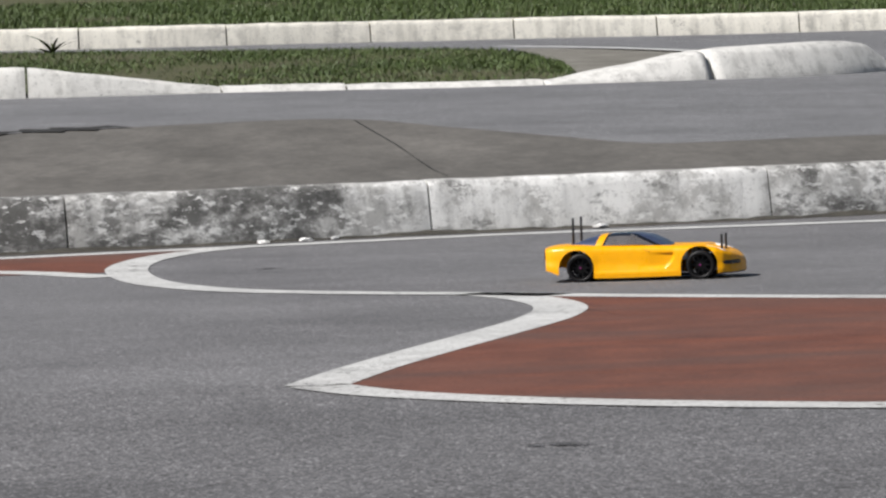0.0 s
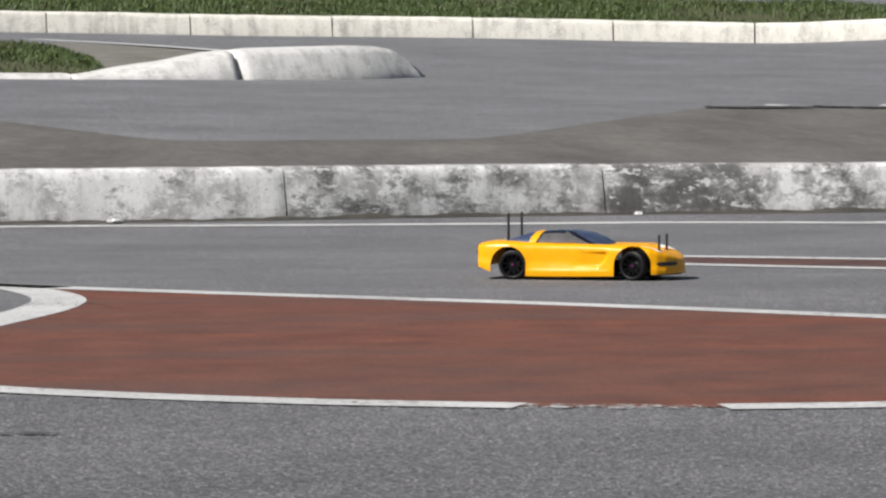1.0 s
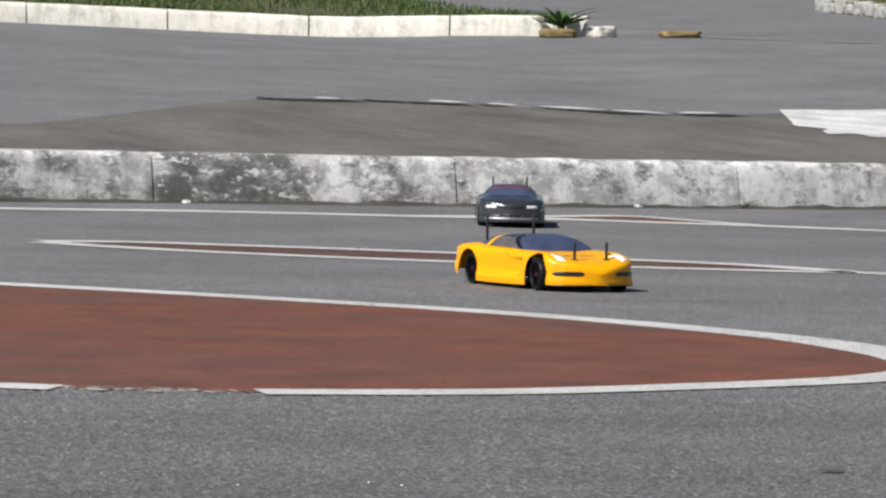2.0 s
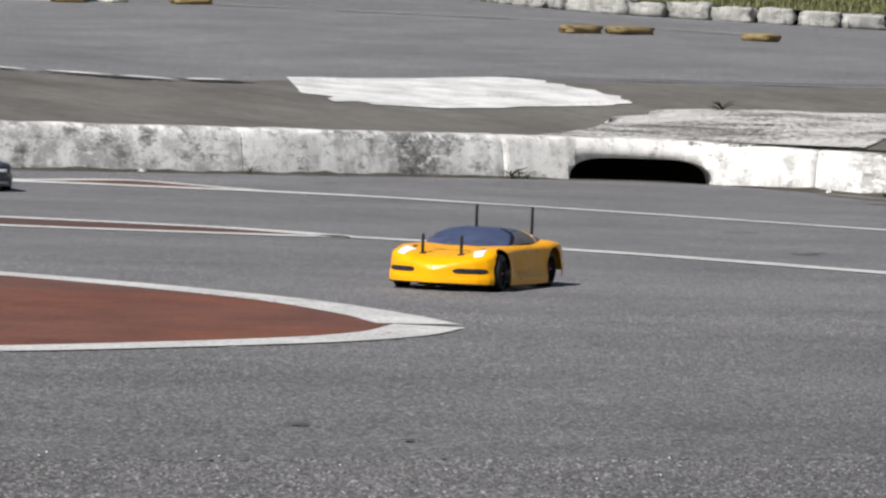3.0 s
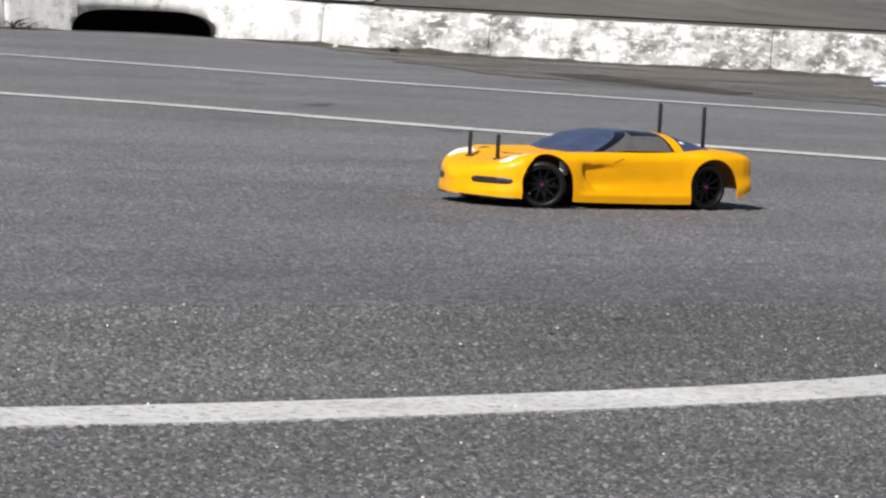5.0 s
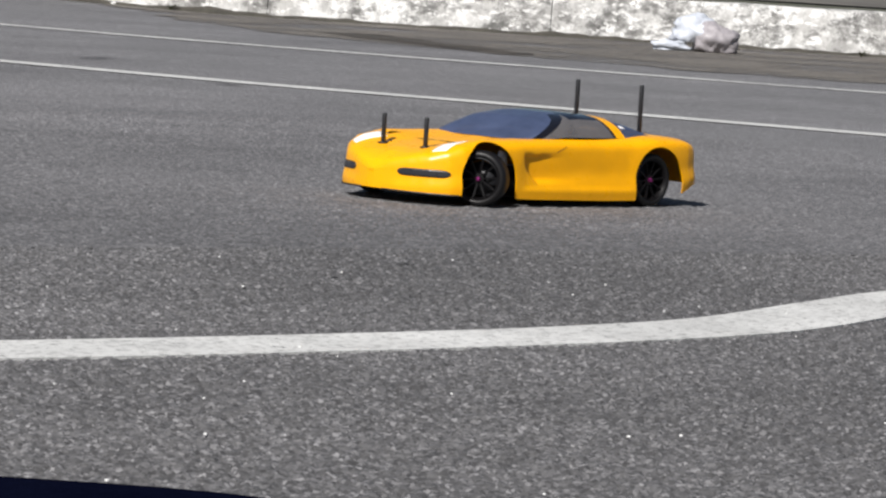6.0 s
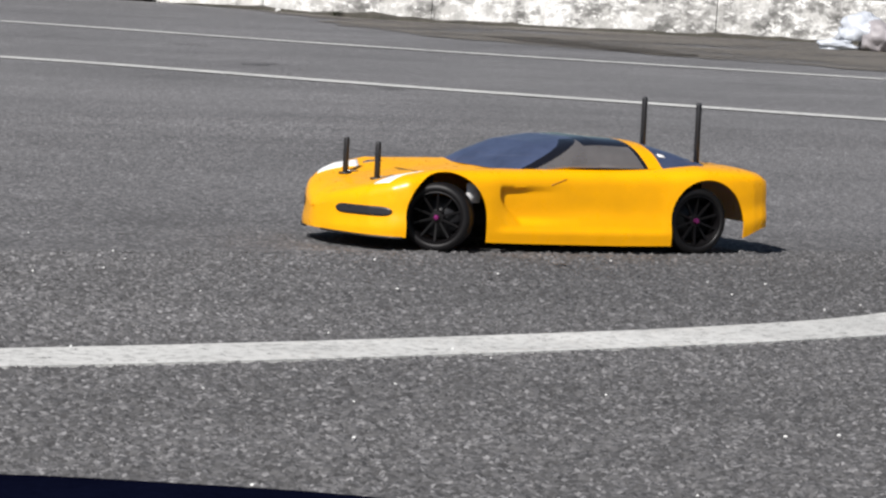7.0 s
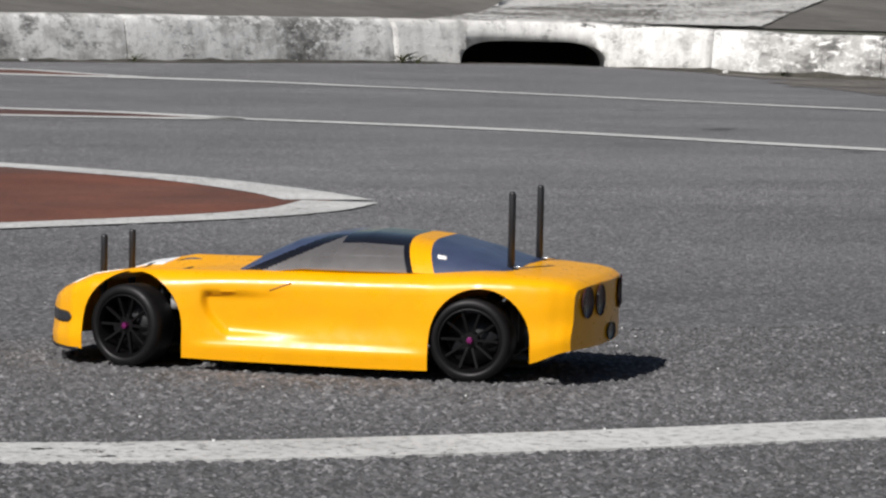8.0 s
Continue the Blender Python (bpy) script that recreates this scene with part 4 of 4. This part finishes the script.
def rc_car(name, label, spec, paint_mat, cabin_mat, roof_mat, rim_mat, glass, posts):
    root = thing(name, label, "model car", "cars on the track")
    shell(spec, root, paint_mat, "")
    if spec is COUPE:
        def pillar(x, y, z, v, u):
            return -.0975 < u < -.082

        def top(x, y, z, v, u):
            return u > -.082 and x < -.024 and abs(v - .5) < .29

        def frame_(x, y, z, v, u):
            # black A-pillar and window surround
            a = x - (.024 - 2.15 * (z - .0775))
            return not pillar(x, y, z, v, u) and not top(x, y, z, v, u) and abs(v - .5) > .12 and x > -.09 and 0 < a < .013

        def door_glass(x, y, z, v, u):
            a = x - (.024 - 2.15 * (z - .0775))
            return not pillar(x, y, z, v, u) and not top(x, y, z, v, u) and x > -.09 and a <= 0 and u >= -.0775

        def trim(x, y, z, v, u):
            return not pillar(x, y, z, v, u) and not top(x, y, z, v, u) and -.09 < x < 0 and u < -.0775 and u > -.0975

        for near_side in (True, False):
            cabin_piece(spec, "window_trim", roof_mat, root, lambda x, y, z, v, u: trim(x, y, z, v, u) and (y > 0) == near_side)
        cabin_piece(spec, "pillar", cabin_mat, root, pillar, "yellow roof bar")
        cabin_piece(spec, "roof_panel", roof_mat, root, top, "glossy black roof panel")
        cabin_piece(spec, "window_surround", roof_mat, root, lambda x, y, z, v, u: frame_(x, y, z, v, u) and y > 0)
        cabin_piece(spec, "window_surround", roof_mat, root, lambda x, y, z, v, u: frame_(x, y, z, v, u) and y <= 0)
        cabin_piece(spec, "side_window", SIDE_GLASS, root, lambda x, y, z, v, u: door_glass(x, y, z, v, u) and y > 0)
        cabin_piece(spec, "side_window", SIDE_GLASS, root, lambda x, y, z, v, u: door_glass(x, y, z, v, u) and y <= 0)
        cabin_piece(spec, "rear_window", glass, root, lambda x, y, z, v, u: u <= -.0975)
        cabin_piece(spec, "windscreen", glass, root, lambda x, y, z, v, u: not (pillar(x, y, z, v, u) or top(x, y, z, v, u) or frame_(x, y, z, v, u) or trim(x, y, z, v, u) or door_glass(x, y, z, v, u) or u <= -.0975))
    else:
        roof_zone = lambda x, y, z, v, u: (-.11 < x < -.008 and abs(v - .5) < .31) or (abs(v - .5) > .31 and -.085 < x < -.078) or x < -.14
        cabin_piece(spec, "roof_panel", roof_mat, root, roof_zone)
        # opaque strip added in the glass for the red interior seen through it
        red_zone = lambda x, y, z, v, u: not roof_zone(x, y, z, v, u) and -.008 <= x < .014 and abs(v - .5) < .30
        cabin_piece(spec, "interior_strip", INTERIOR_RED, root, red_zone, "dull red strip standing for the red seen through the windscreen")
        cabin_piece(spec, "windscreen", glass, root, lambda x, y, z, v, u: not roof_zone(x, y, z, v, u) and not red_zone(x, y, z, v, u) and x > -.02 and abs(v - .5) < .42)
        cabin_piece(spec, "side_window", glass, root, lambda x, y, z, v, u: not roof_zone(x, y, z, v, u) and not red_zone(x, y, z, v, u) and not (x > -.02 and abs(v - .5) < .42) and x > -.14)

    for s in (1, -1):
        # lamps, bumper slits and tail lights
        if spec is COUPE:
            part("headlight", skin_patch(spec, lambda u, v: (.147 + .036 * u - .008 * v, s * (.056 + .022 * v * (1 - .35 * u) - .012 * (1 - u) + .006), top_z(spec, .147 + .036 * u - .008 * v, .056 + .022 * v * (1 - .35 * u) - .012 * (1 - u) + .006) + .0006), 10, 6), LAMP, root, "white headlight sticker")
            part("bumper_slit", skin_patch(spec, lambda u, v: (nose_x(spec, .034 + .052 * u, .0345 + slit(u) * (v - .5)) + .0007, s * (.034 + .0525 * u), .0345 + slit(u) * (v - .5)), 24, 4), SLIT, root, "black slit in the bumper")
            for yy in (.067, .038):
                bm = lathe([(.0002, 0), (.0110, 0), (.0115, .0006), (.0115, .0014)], 24)
                bmesh.ops.transform(bm, matrix=pose(-.2084 + bow(yy), s * yy, .0590, 0, 0, 90 - s * math.degrees(.0242 / .092 * (yy / .092) ** 1.2)), verts=bm.verts)
                part("tail_light", bm, TAIL, root, "round dark tail light")
            part("splitter", skin_patch(spec, lambda u, v: (.166 + .0450 * u + .0012, s * (half_width(spec, .166 + .0450 * u, float(np.interp(.166 + .0450 * u, KX, spec["zb"])) + .0012) + .0006), float(np.interp(.166 + .0450 * u, KX, spec["zb"])) - .0014 + .0020 * v), 24, 2), BLACK_PLASTIC, root, "thin black lip under the nose")
            part("door_vent", skin_patch(spec, lambda u, v: (.022 - .016 * u, s * (half_width(spec, .022 - .016 * u, .0600 + .006 * u + .0012 * v) + .0002), .0600 + .006 * u + .0012 * v), 8, 2), plain("vent_brown", (0.3, 0.11, 0.005), 0.6), root, "thin dark vent line on the door")
        else:
            part("headlight", skin_patch(spec, lambda u, v: (nose_x(spec, .044 + .03 * u, .053 + .008 * v) + .0007, s * (.044 + .03 * u), .053 + .008 * v), 10, 4), LAMP, root, "clear headlight")
            if s > 0:
                part("grille", skin_patch(spec, lambda u, v: (nose_x(spec, abs(.032 * (2 * u - 1)), .053 + .008 * v) + .0009, .032 * (2 * u - 1), .053 + .008 * v), 16, 3), SLIT, root, "black grille between the headlights")
                part("lower_intake", skin_patch(spec, lambda u, v: (nose_x(spec, abs(.028 * (2 * u - 1)), .026 + .01 * v) + .0009, .028 * (2 * u - 1), .026 + .01 * v), 16, 3), SLIT, root, "black lower intake")
                part("front_lip", skin_patch(spec, lambda u, v: (nose_x(spec, abs(.078 * (2 * u - 1)), .0185 + .008 * v) + .0016, .078 * (2 * u - 1), .0185 + .008 * v), 24, 2), GREY_LIP, root, "pale grey front lip")
            part("bumper_slit", skin_patch(spec, lambda u, v: (nose_x(spec, .03 + .05 * u, .024 + .01 * v) + .0007, s * (.03 + .05 * u), .024 + .01 * v), 10, 3), SLIT, root, "black bumper vent")
    if spec is COUPE:
        bm = lathe([(.0002, 0), (.0150, 0), (.0155, .0006), (.0155, .0012)], 24)
        bmesh.ops.transform(bm, matrix=pose(-.2084 + bow(0), 0, .0335, 0, 0, 90) @ Matrix.Diagonal((1, 1, .42, 1)), verts=bm.verts)
        part("exhaust_cutout", bm, SLIT, root, "dark slot low in the tail panel")

        def on_glass(u, v):
            x, a = -.1015 - .0065 * u, .105 + .045 * v
            x += .41 * float(smooth01((-.02 - x) / .05) * smooth01((x + .152) / .03)) * (cabin_point(spec, x, a)[2] - .078)
            p = Vector(cabin_point(spec, x, a))
            return (p.x, p.y + .0006, p.z + .0004)

        part("sticker", skin_patch(spec, on_glass, 4, 4), LAMP, root, "small white sticker on the rear window")
    part("chassis_plate", box(0, 0, .0085, .33, .085, .003, .001), BLACK_PLASTIC, root)
    part("gear_case", box(-.128, 0, .032, .045, .05, .035, .004), BLACK_PLASTIC, root)
    part("gear_case", box(.128, 0, .032, .045, .05, .035, .004), BLACK_PLASTIC, root)
    part("battery_tray", box(0, .02, .025, .14, .05, .03, .003), BLACK_PLASTIC, root)
    part("shock_tower", box(.118, 0, .052, .004, .09, .028, .001), BLACK_PLASTIC, root)
    part("shock_tower", box(-.148, 0, .052, .004, .09, .03, .001), BLACK_PLASTIC, root)
    for s in (1, -1):
        part("damper", box(.0935, s * .080, .052, .013, .004, .018, .001), INNER_WHITE, root, "white spring and damper")
        part("damper", box(-.150, s * .05, .045, .009, .009, .04, .002), BLACK_PLASTIC, root)
        part("axle", box(.128, s * .055, .0305, .006, .05, .006, .001), BLACK_PLASTIC, root)
        part("axle", box(-.128, s * .055, .0305, .006, .05, .006, .001), BLACK_PLASTIC, root)
    for x, y, z0, z1, pn in posts:
        post(root, x, y, z0, z1, pn)
    wheels = [wheel(root, Vector((x, s * .0835, .0306)), s, rim_mat) for x in (.128, -.128) for s in (1, -1)]
    return root, wheels


yellow_car, yellow_wheels = rc_car("model_car", "glossy yellow radio-controlled model sports coupe with black posts", COUPE, YELLOW, YELLOW, ROOF_BLACK, RIM, WINDSCREEN,
                                   [(.1672, .0344, .0600, .0931, "front_post"), (.1672, -.0344, .0600, .0931, "front_post"), (-.1483, .0516, .0795, .1365, "rear_post"), (-.1483, -.0516, .0795, .1365, "rear_post")])
blue_car, blue_wheels = rc_car("model_car", "dark blue and gunmetal radio-controlled model saloon car", SALOON, GREY_METAL, BLUE_PAINT, BLUE_PAINT, SILVER, WINDSCREEN,
                               [(-.13, .05, .088, .140, "rear_post"), (-.13, -.05, .088, .140, "rear_post")])

# ---- loose things ----


def crumpled(name, label, category, at, size, mat, seed, squash=0.6, rough=0.55):
    bm = bmesh.new()
    bmesh.ops.create_icosphere(bm, subdivisions=5, radius=1)
    for v in bm.verts:
        n1 = noise.noise(v.co * 1.7 + Vector((seed, 0, 0)))
        n2 = abs(noise.noise(v.co * 4.1 + Vector((0, seed, 0)))) + 0.12 * abs(noise.noise(v.co * 9 + Vector((seed, 2, 0))))
        v.co *= 1 + rough * n1 - rough * 0.8 * n2
        v.co.z = max(v.co.z * squash, -squash * 0.55)
        v.co.x *= size[0]
        v.co.y *= size[1]
        v.co.z *= size[2]
    low = min(v.co.z for v in bm.verts)
    bmesh.ops.translate(bm, verts=bm.verts, vec=(0, 0, -low))
    ob = new(name, mesh_of(name, bm, mat, True))
    ob.matrix_basis = at
    return tagged(ob, label, category)


BAG = plain("plastic_film", (0.5, 0.53, 0.58), 0.45, 0.0, 0.05, 0.15)
NAVY = mottled("navy_cloth", (0.0015, 0.002, 0.007), (0.003, 0.004, 0.012), 20, 1.0, 0.4, 0.002, 300)
NAVY.node_tree.nodes["Principled BSDF"].inputs["Specular IOR Level"].default_value = 0.0
bx, by = 7.40, 9.86
BAG_GREY = plain("grey_plastic_film", (0.30, 0.28, 0.29), 0.5, 0.0, 0.05, 0.2)


def lobe(c, size, seed, rough, turn=0.0):
    """A puffed, creased lobe of plastic film resting on the ground."""
    bm = bmesh.new()
    bmesh.ops.create_icosphere(bm, subdivisions=4, radius=1)
    for v in bm.verts:
        d = v.co.normalized()
        fold = abs(noise.noise(d * 2.6 + Vector((seed, 0, 0)))) * 1.1 + 0.4 * abs(noise.noise(d * 6.5 + Vector((0, seed, 0))))
        v.co = d * (1 + rough * (noise.noise(d * 1.4 + Vector((0, 0, seed))) - fold))
        v.co = Vector((v.co.x * size[0], v.co.y * size[1], max(v.co.z, -0.5) * size[2]))
    low = min(v.co.z for v in bm.verts)
    bmesh.ops.transform(bm, matrix=pose(c[0], c[1], c[2] - low, 0, 0, turn), verts=bm.verts)
    return bm


bag = thing("plastic_bag", "crumpled white and grey plastic bag lying on the gutter dirt", "bag", at=pose(bx, by, float(track_z(bx, by)) + 0.003, 0, 0, -37))
part("bag_top", lobe((-0.005, 0.02, 0.03), (0.085, 0.07, 0.066), 3.0, 0.3), BAG, bag, "puffed bluish white film")
part("bag_side", lobe((0.06, 0.0, 0.0), (0.085, 0.075, 0.068), 8.0, 0.26), BAG_GREY, bag, "dull grey-brown film")
part("bag_handle", lobe((-0.085, -0.03, 0.0), (0.075, 0.026, 0.024), 5.0, 0.35, 12), BAG, bag, "flat white loop of film")

# dark cloth bundle close to the camera
bm = bmesh.new()
rows = []
for i in range(25):
    t = i / 24
    r = 0.075 * (math.sin(math.pi * min(max(t, 0.02), 0.98)) ** 0.35)
    ring = []
    for k in range(24):
        a = math.tau * k / 24
        q = 1 + 0.06 * noise.noise(Vector((t * 6, math.cos(a) * 2, math.sin(a) * 2)))
        ring.append((-0.26 + 0.52 * t, r * 1.2 * math.cos(a) * q, max(r * 0.60 * math.sin(a) * q, -r * 0.5) + 0.036))
    rows.append(ring)
bm = grid_mesh(rows, wrap=True)
caps(bm, 25, 24)
bmesh.ops.recalc_face_normals(bm, faces=bm.faces)
bundle = tagged(new("cloth_roll", mesh_of("cloth_roll", bm, NAVY)), "dark navy rolled cloth lying on the asphalt", "cloth")
bundle.matrix_basis = pose(0.60, 1.24, 0, 0, 0, -26)


def block(name, label, category, x, y, sx, sy, sz, mat, turn=0, z_of=land_z, group="", seed=1):
    bm = bmesh.new()
    bmesh.ops.create_cube(bm, size=1)
    bmesh.ops.subdivide_edges(bm, edges=bm.edges[:], cuts=4, use_grid_fill=True)
    for v in bm.verts:
        c = v.co * 2
        c = c.normalized() * 0.28 + c * 0.72
        c += Vector([noise.noise(c * 1.6 + Vector((seed * 7 + j * 11, 0, j))) * 0.22 for j in range(3)])
        v.co = Vector((c.x * sx / 2, c.y * sy / 2, c.z * sz / 2 + sz * 0.42))
    ob = new(name, mesh_of(name, bm, mat))
    ob.matrix_basis = pose(x, y, float(z_of(x, y)), 0, 0, turn)
    return tagged(ob, label, category, group)


block("marker_block", "chipped yellow painted concrete marker at a plant's foot", "block", 7.42, 26.1, 0.26, 0.2, 0.07, YELLOW_STONE, 0, seed=2)
block("rubble_stone", "pale broken stone beside the spiky plant", "stone", 7.78, 26.15, 0.17, 0.16, 0.09, KERB_FAR, 20, seed=3)
for i, (x, y, w) in enumerate([(8.33, 26.0, 0.3), (9.6, 21.7, 0.26), (9.9, 21.6, 0.3), (10.66, 21.2, 0.2)]):
    block("marker_block", "yellow painted road marker block on the asphalt", "block", x, y, w, 0.2, 0.055, YELLOW_STONE, 10 * i, group="yellow markers", seed=5 + i)
STONE = limewash("edging_wash", 0.42, (0.40, 0.40, 0.37), top=0.2, film=0.8)
s_tot = float(np.sum(np.linalg.norm(np.diff(BANK2, axis=0), axis=1)))
pts2 = along(BANK2, 0.8, s_tot - 1.0, 48)
run = np.gradient(pts2, axis=0)
for i, q in enumerate(pts2):
    heading = math.degrees(math.atan2(run[i][1], run[i][0]))
    block("edging_stone", "rough whitewashed stone edging a grass plot", "stone", q[0], q[1], 0.33 + 0.04 * math.sin(i * 2.1), 0.2, 0.135 + 0.025 * math.cos(i * 3.3), STONE, heading + 9 * math.sin(i * 1.3), group="edging stones", seed=20 + i)


def spiky_plant(name, label, x, y, z, n, length, seed, mat, droop=0.9):
    r = np.random.default_rng(seed)
    root = thing(name, label, "plant", at=pose(x, y, z))
    core = lathe([(length * .12, 0), (length * .1, length * .1), (length * .03, length * .16)], 10, "z")
    part("stem", core, mat, root)
    for k in range(n):
        a, up, ln = r.uniform(0, math.tau), r.uniform(0.25, 1.35), length * r.uniform(0.6, 1.1)
        rows = []
        for j in range(6):
            t = j / 5
            d = ln * t
            e = up - droop * t
            px = d * math.cos(max(e, -0.6))
            pz = length * .08 + d * math.sin(up) * (1 - 0.45 * droop * t)
            w = ln * 0.05 * math.sin(math.pi * min(0.12 + t * 0.88, 0.999)) ** 0.7
            rows.append([(px * math.cos(a) - w * math.sin(a), px * math.sin(a) + w * math.cos(a), pz), (px * math.cos(a), px * math.sin(a), pz - w * 0.5), (px * math.cos(a) + w * math.sin(a), px * math.sin(a) - w * math.cos(a), pz)])
        part("leaf", grid_mesh(rows), mat, root)
    return root


spiky_plant("agave_plant", "spiky green rosette plant at the end of the far kerb", 7.5, 26.28, float(land_z(7.5, 26.28)) + 0.05, 46, 0.28, 3, LEAF)
DRY = mottled("dry_weed", (0.07, 0.06, 0.03), (0.05, 0.07, 0.02), 8, 0.8, 0.1, 0.001, 30)
spiky_plant("dry_weed", "small dark dry weed at the edge of the island grass", -2.65, 24.4, float(land_z(-2.65, 24.4)), 14, 0.22, 5, DRY)
spiky_plant("weed", "small weed growing behind the drain slab", 6.95, 14.15, float(land_z(6.95, 14.15)), 30, 0.07, 7, DRY)
for i, (x, off) in enumerate([(5.2, .03), (5.26, .05), (4.05, .03), (6.5, .05), (8.3, .05)]):
    y = float(kerb_y(x)) - off
    spiky_plant("weed", "tiny weed in the joint at the kerb's foot", x, y, float(track_z(x, y)), 12, 0.05 if i else 0.08, 11 + i, DRY)

LITTER = plain("litter_paper", (0.75, 0.74, 0.72), 0.8)
for i, (x, off, w) in enumerate([(-0.5, .12, .05), (-0.42, .1, .03), (0.35, .09, .09), (-0.62, .14, .06), (2.0, .14, .03), (3.6, .1, .04), (6.3, .2, .04)]):
    y = float(kerb_y(x)) - off
    crumpled("paper_scrap", "scrap of pale litter in the gutter", "litter", pose(x, y, float(track_z(x, y)) + 0.004, 0, 0, 40 * i), (w / 2.5, w / 4, 0.010), LITTER, 9.0 + i)

# tar spots and scuffs on the asphalt
TAR = paint("tar_spot", (0.062, 0.06, 0.06), 0.48, 0.3)
for i, (x, y, w) in enumerate([(4.18, 8.34, .05), (3.82, 7.23, .03), (3.75, 7.15, .035), (3.5, 6.12, .03), (4.12, 6.63, .02), (-0.55, 9.12, .035), (0.0, 3.89, .035), (4.12, 11.3, .03), (3.85, 7.4, .025), (1.16, 3.22, .014), (1.22, 3.06, .012), (1.78, 2.78, .01), (1.65, 2.66, .012)]):
    q = np.linspace(-w, w, 11)
    across_view = np.array([y, -x]) / math.hypot(x, y)
    mid = np.array([[x, y]]) + q[:, None] * across_view
    swell = (w * 0.55 * np.sqrt(np.maximum(1 - (q / w) ** 2, 0.02)))[:, None] * np.array([[x, y]]) / math.hypot(x, y)
    flat_patch("tar_spot", mid + swell, mid - swell, track_z, 0.0021, TAR, "small dark tar spot on the asphalt", "stain", 3, ragged=0.008)

# pale chips of quartz in the asphalt near the camera
rc = np.random.default_rng(77)
chip_bm = bmesh.new()
for _ in range(70):
    d = rc.uniform(1.7, 3.4)
    a = radians(rc.uniform(50, 82))
    x, y = d * math.cos(a), d * math.sin(a)
    got = bmesh.ops.create_icosphere(chip_bm, subdivisions=1, radius=float(rc.uniform(0.0005, 0.0009)))
    for v in got["verts"]:
        v.co = Vector((v.co.x * 1.5 + x, v.co.y * 1.5 + y, v.co.z * 0.9 + 0.0022))
tagged(new("quartz_chips", mesh_of("quartz_chips", chip_bm, plain("quartz", (0.8, 0.8, 0.78), 0.3), False)), "tiny pale stone chips in the asphalt", "stone chips", kind="stuff")

# ---- movement ----
DRIVE = [
    (0.0, 0.322, 7.861, -11.8),
    (0.5, 0.724, 7.758, -6.1),
    (1.0, 1.200, 7.520, -23.9),
    (1.2, 1.345, 7.370, -35.2),
    (2.3, 2.064, 6.475, -92.6),
    (2.5, 2.163, 6.242, -104.0),
    (3.0, 2.361, 5.701, -131.7),
    (3.5, 2.522, 5.241, -157.5),
    (4.0, 2.624, 4.805, -176.1),
    (4.2, 2.657, 4.693, -180.2),
    (5.3, 2.613, 3.975, -175.2),
    (5.5, 2.533, 3.787, -172.8),
    (6.0, 2.393, 3.525, -170.0),
    (6.5, 2.148, 3.226, -173.7),
    (7.0, 1.868, 2.986, -184.6),
    (7.5, 1.509, 2.848, -200.9),
    (8.0, 1.064, 2.693, -216.6),
]
STEER = [(0, 0), (.5, -10), (1, -18), (1.2, -20), (2.3, -5), (2.5, 0), (3, 10), (3.5, 22), (4, 25), (4.2, 22), (5.3, -50), (5.5, -54), (6, -58), (6.5, -56), (7, -38), (7.5, -22), (8, -18)]
PARTNER = [(0.0, 3.9, 10.95, -110), (1.2, 3.55, 10.85, -108), (2.3, 2.665, 10.31, -98), (2.5, 2.655, 10.33, -92.5), (3.0, 2.645, 10.3, -92), (4.2, 2.3, 9.8, -110), (5.3, 1.6, 8.9, -140), (8.0, 0.2, 8.3, -170)]


def drive(car, wheels, rows, steer):
    walk(car, [(t, pose(x, y, float(track_z(x, y)), 0, 0, a)) for t, x, y, a in rows])
    r = np.array(rows)
    gone = np.concatenate([[0], np.cumsum(np.hypot(np.diff(r[:, 1]), np.diff(r[:, 2])))])
    times = np.arange(0, frame(8.0)) / FPS
    for i, w in enumerate(wheels):
        side = 1 if i % 2 == 0 else -1
        keys = []
        for t in times:
            roll = float(np.interp(t, r[:, 0], gone)) / 0.0306
            turn = float(np.interp(t, [s[0] for s in steer], [s[1] for s in steer])) if i < 2 else 0
            m = pose(.128 if i < 2 else -.128, side * .0835, .0306, 0, 0, turn) @ Matrix.Rotation(roll, 4, "Y")
            keys.append((t, m if side > 0 else m @ pose(0, 0, 0, 0, 0, 180)))
        walk(w, keys)


def motions():
    drive(yellow_car, yellow_wheels, DRIVE, STEER)
    drive(blue_car, blue_wheels, PARTNER, [(0, 0), (8, 0)])


motions()
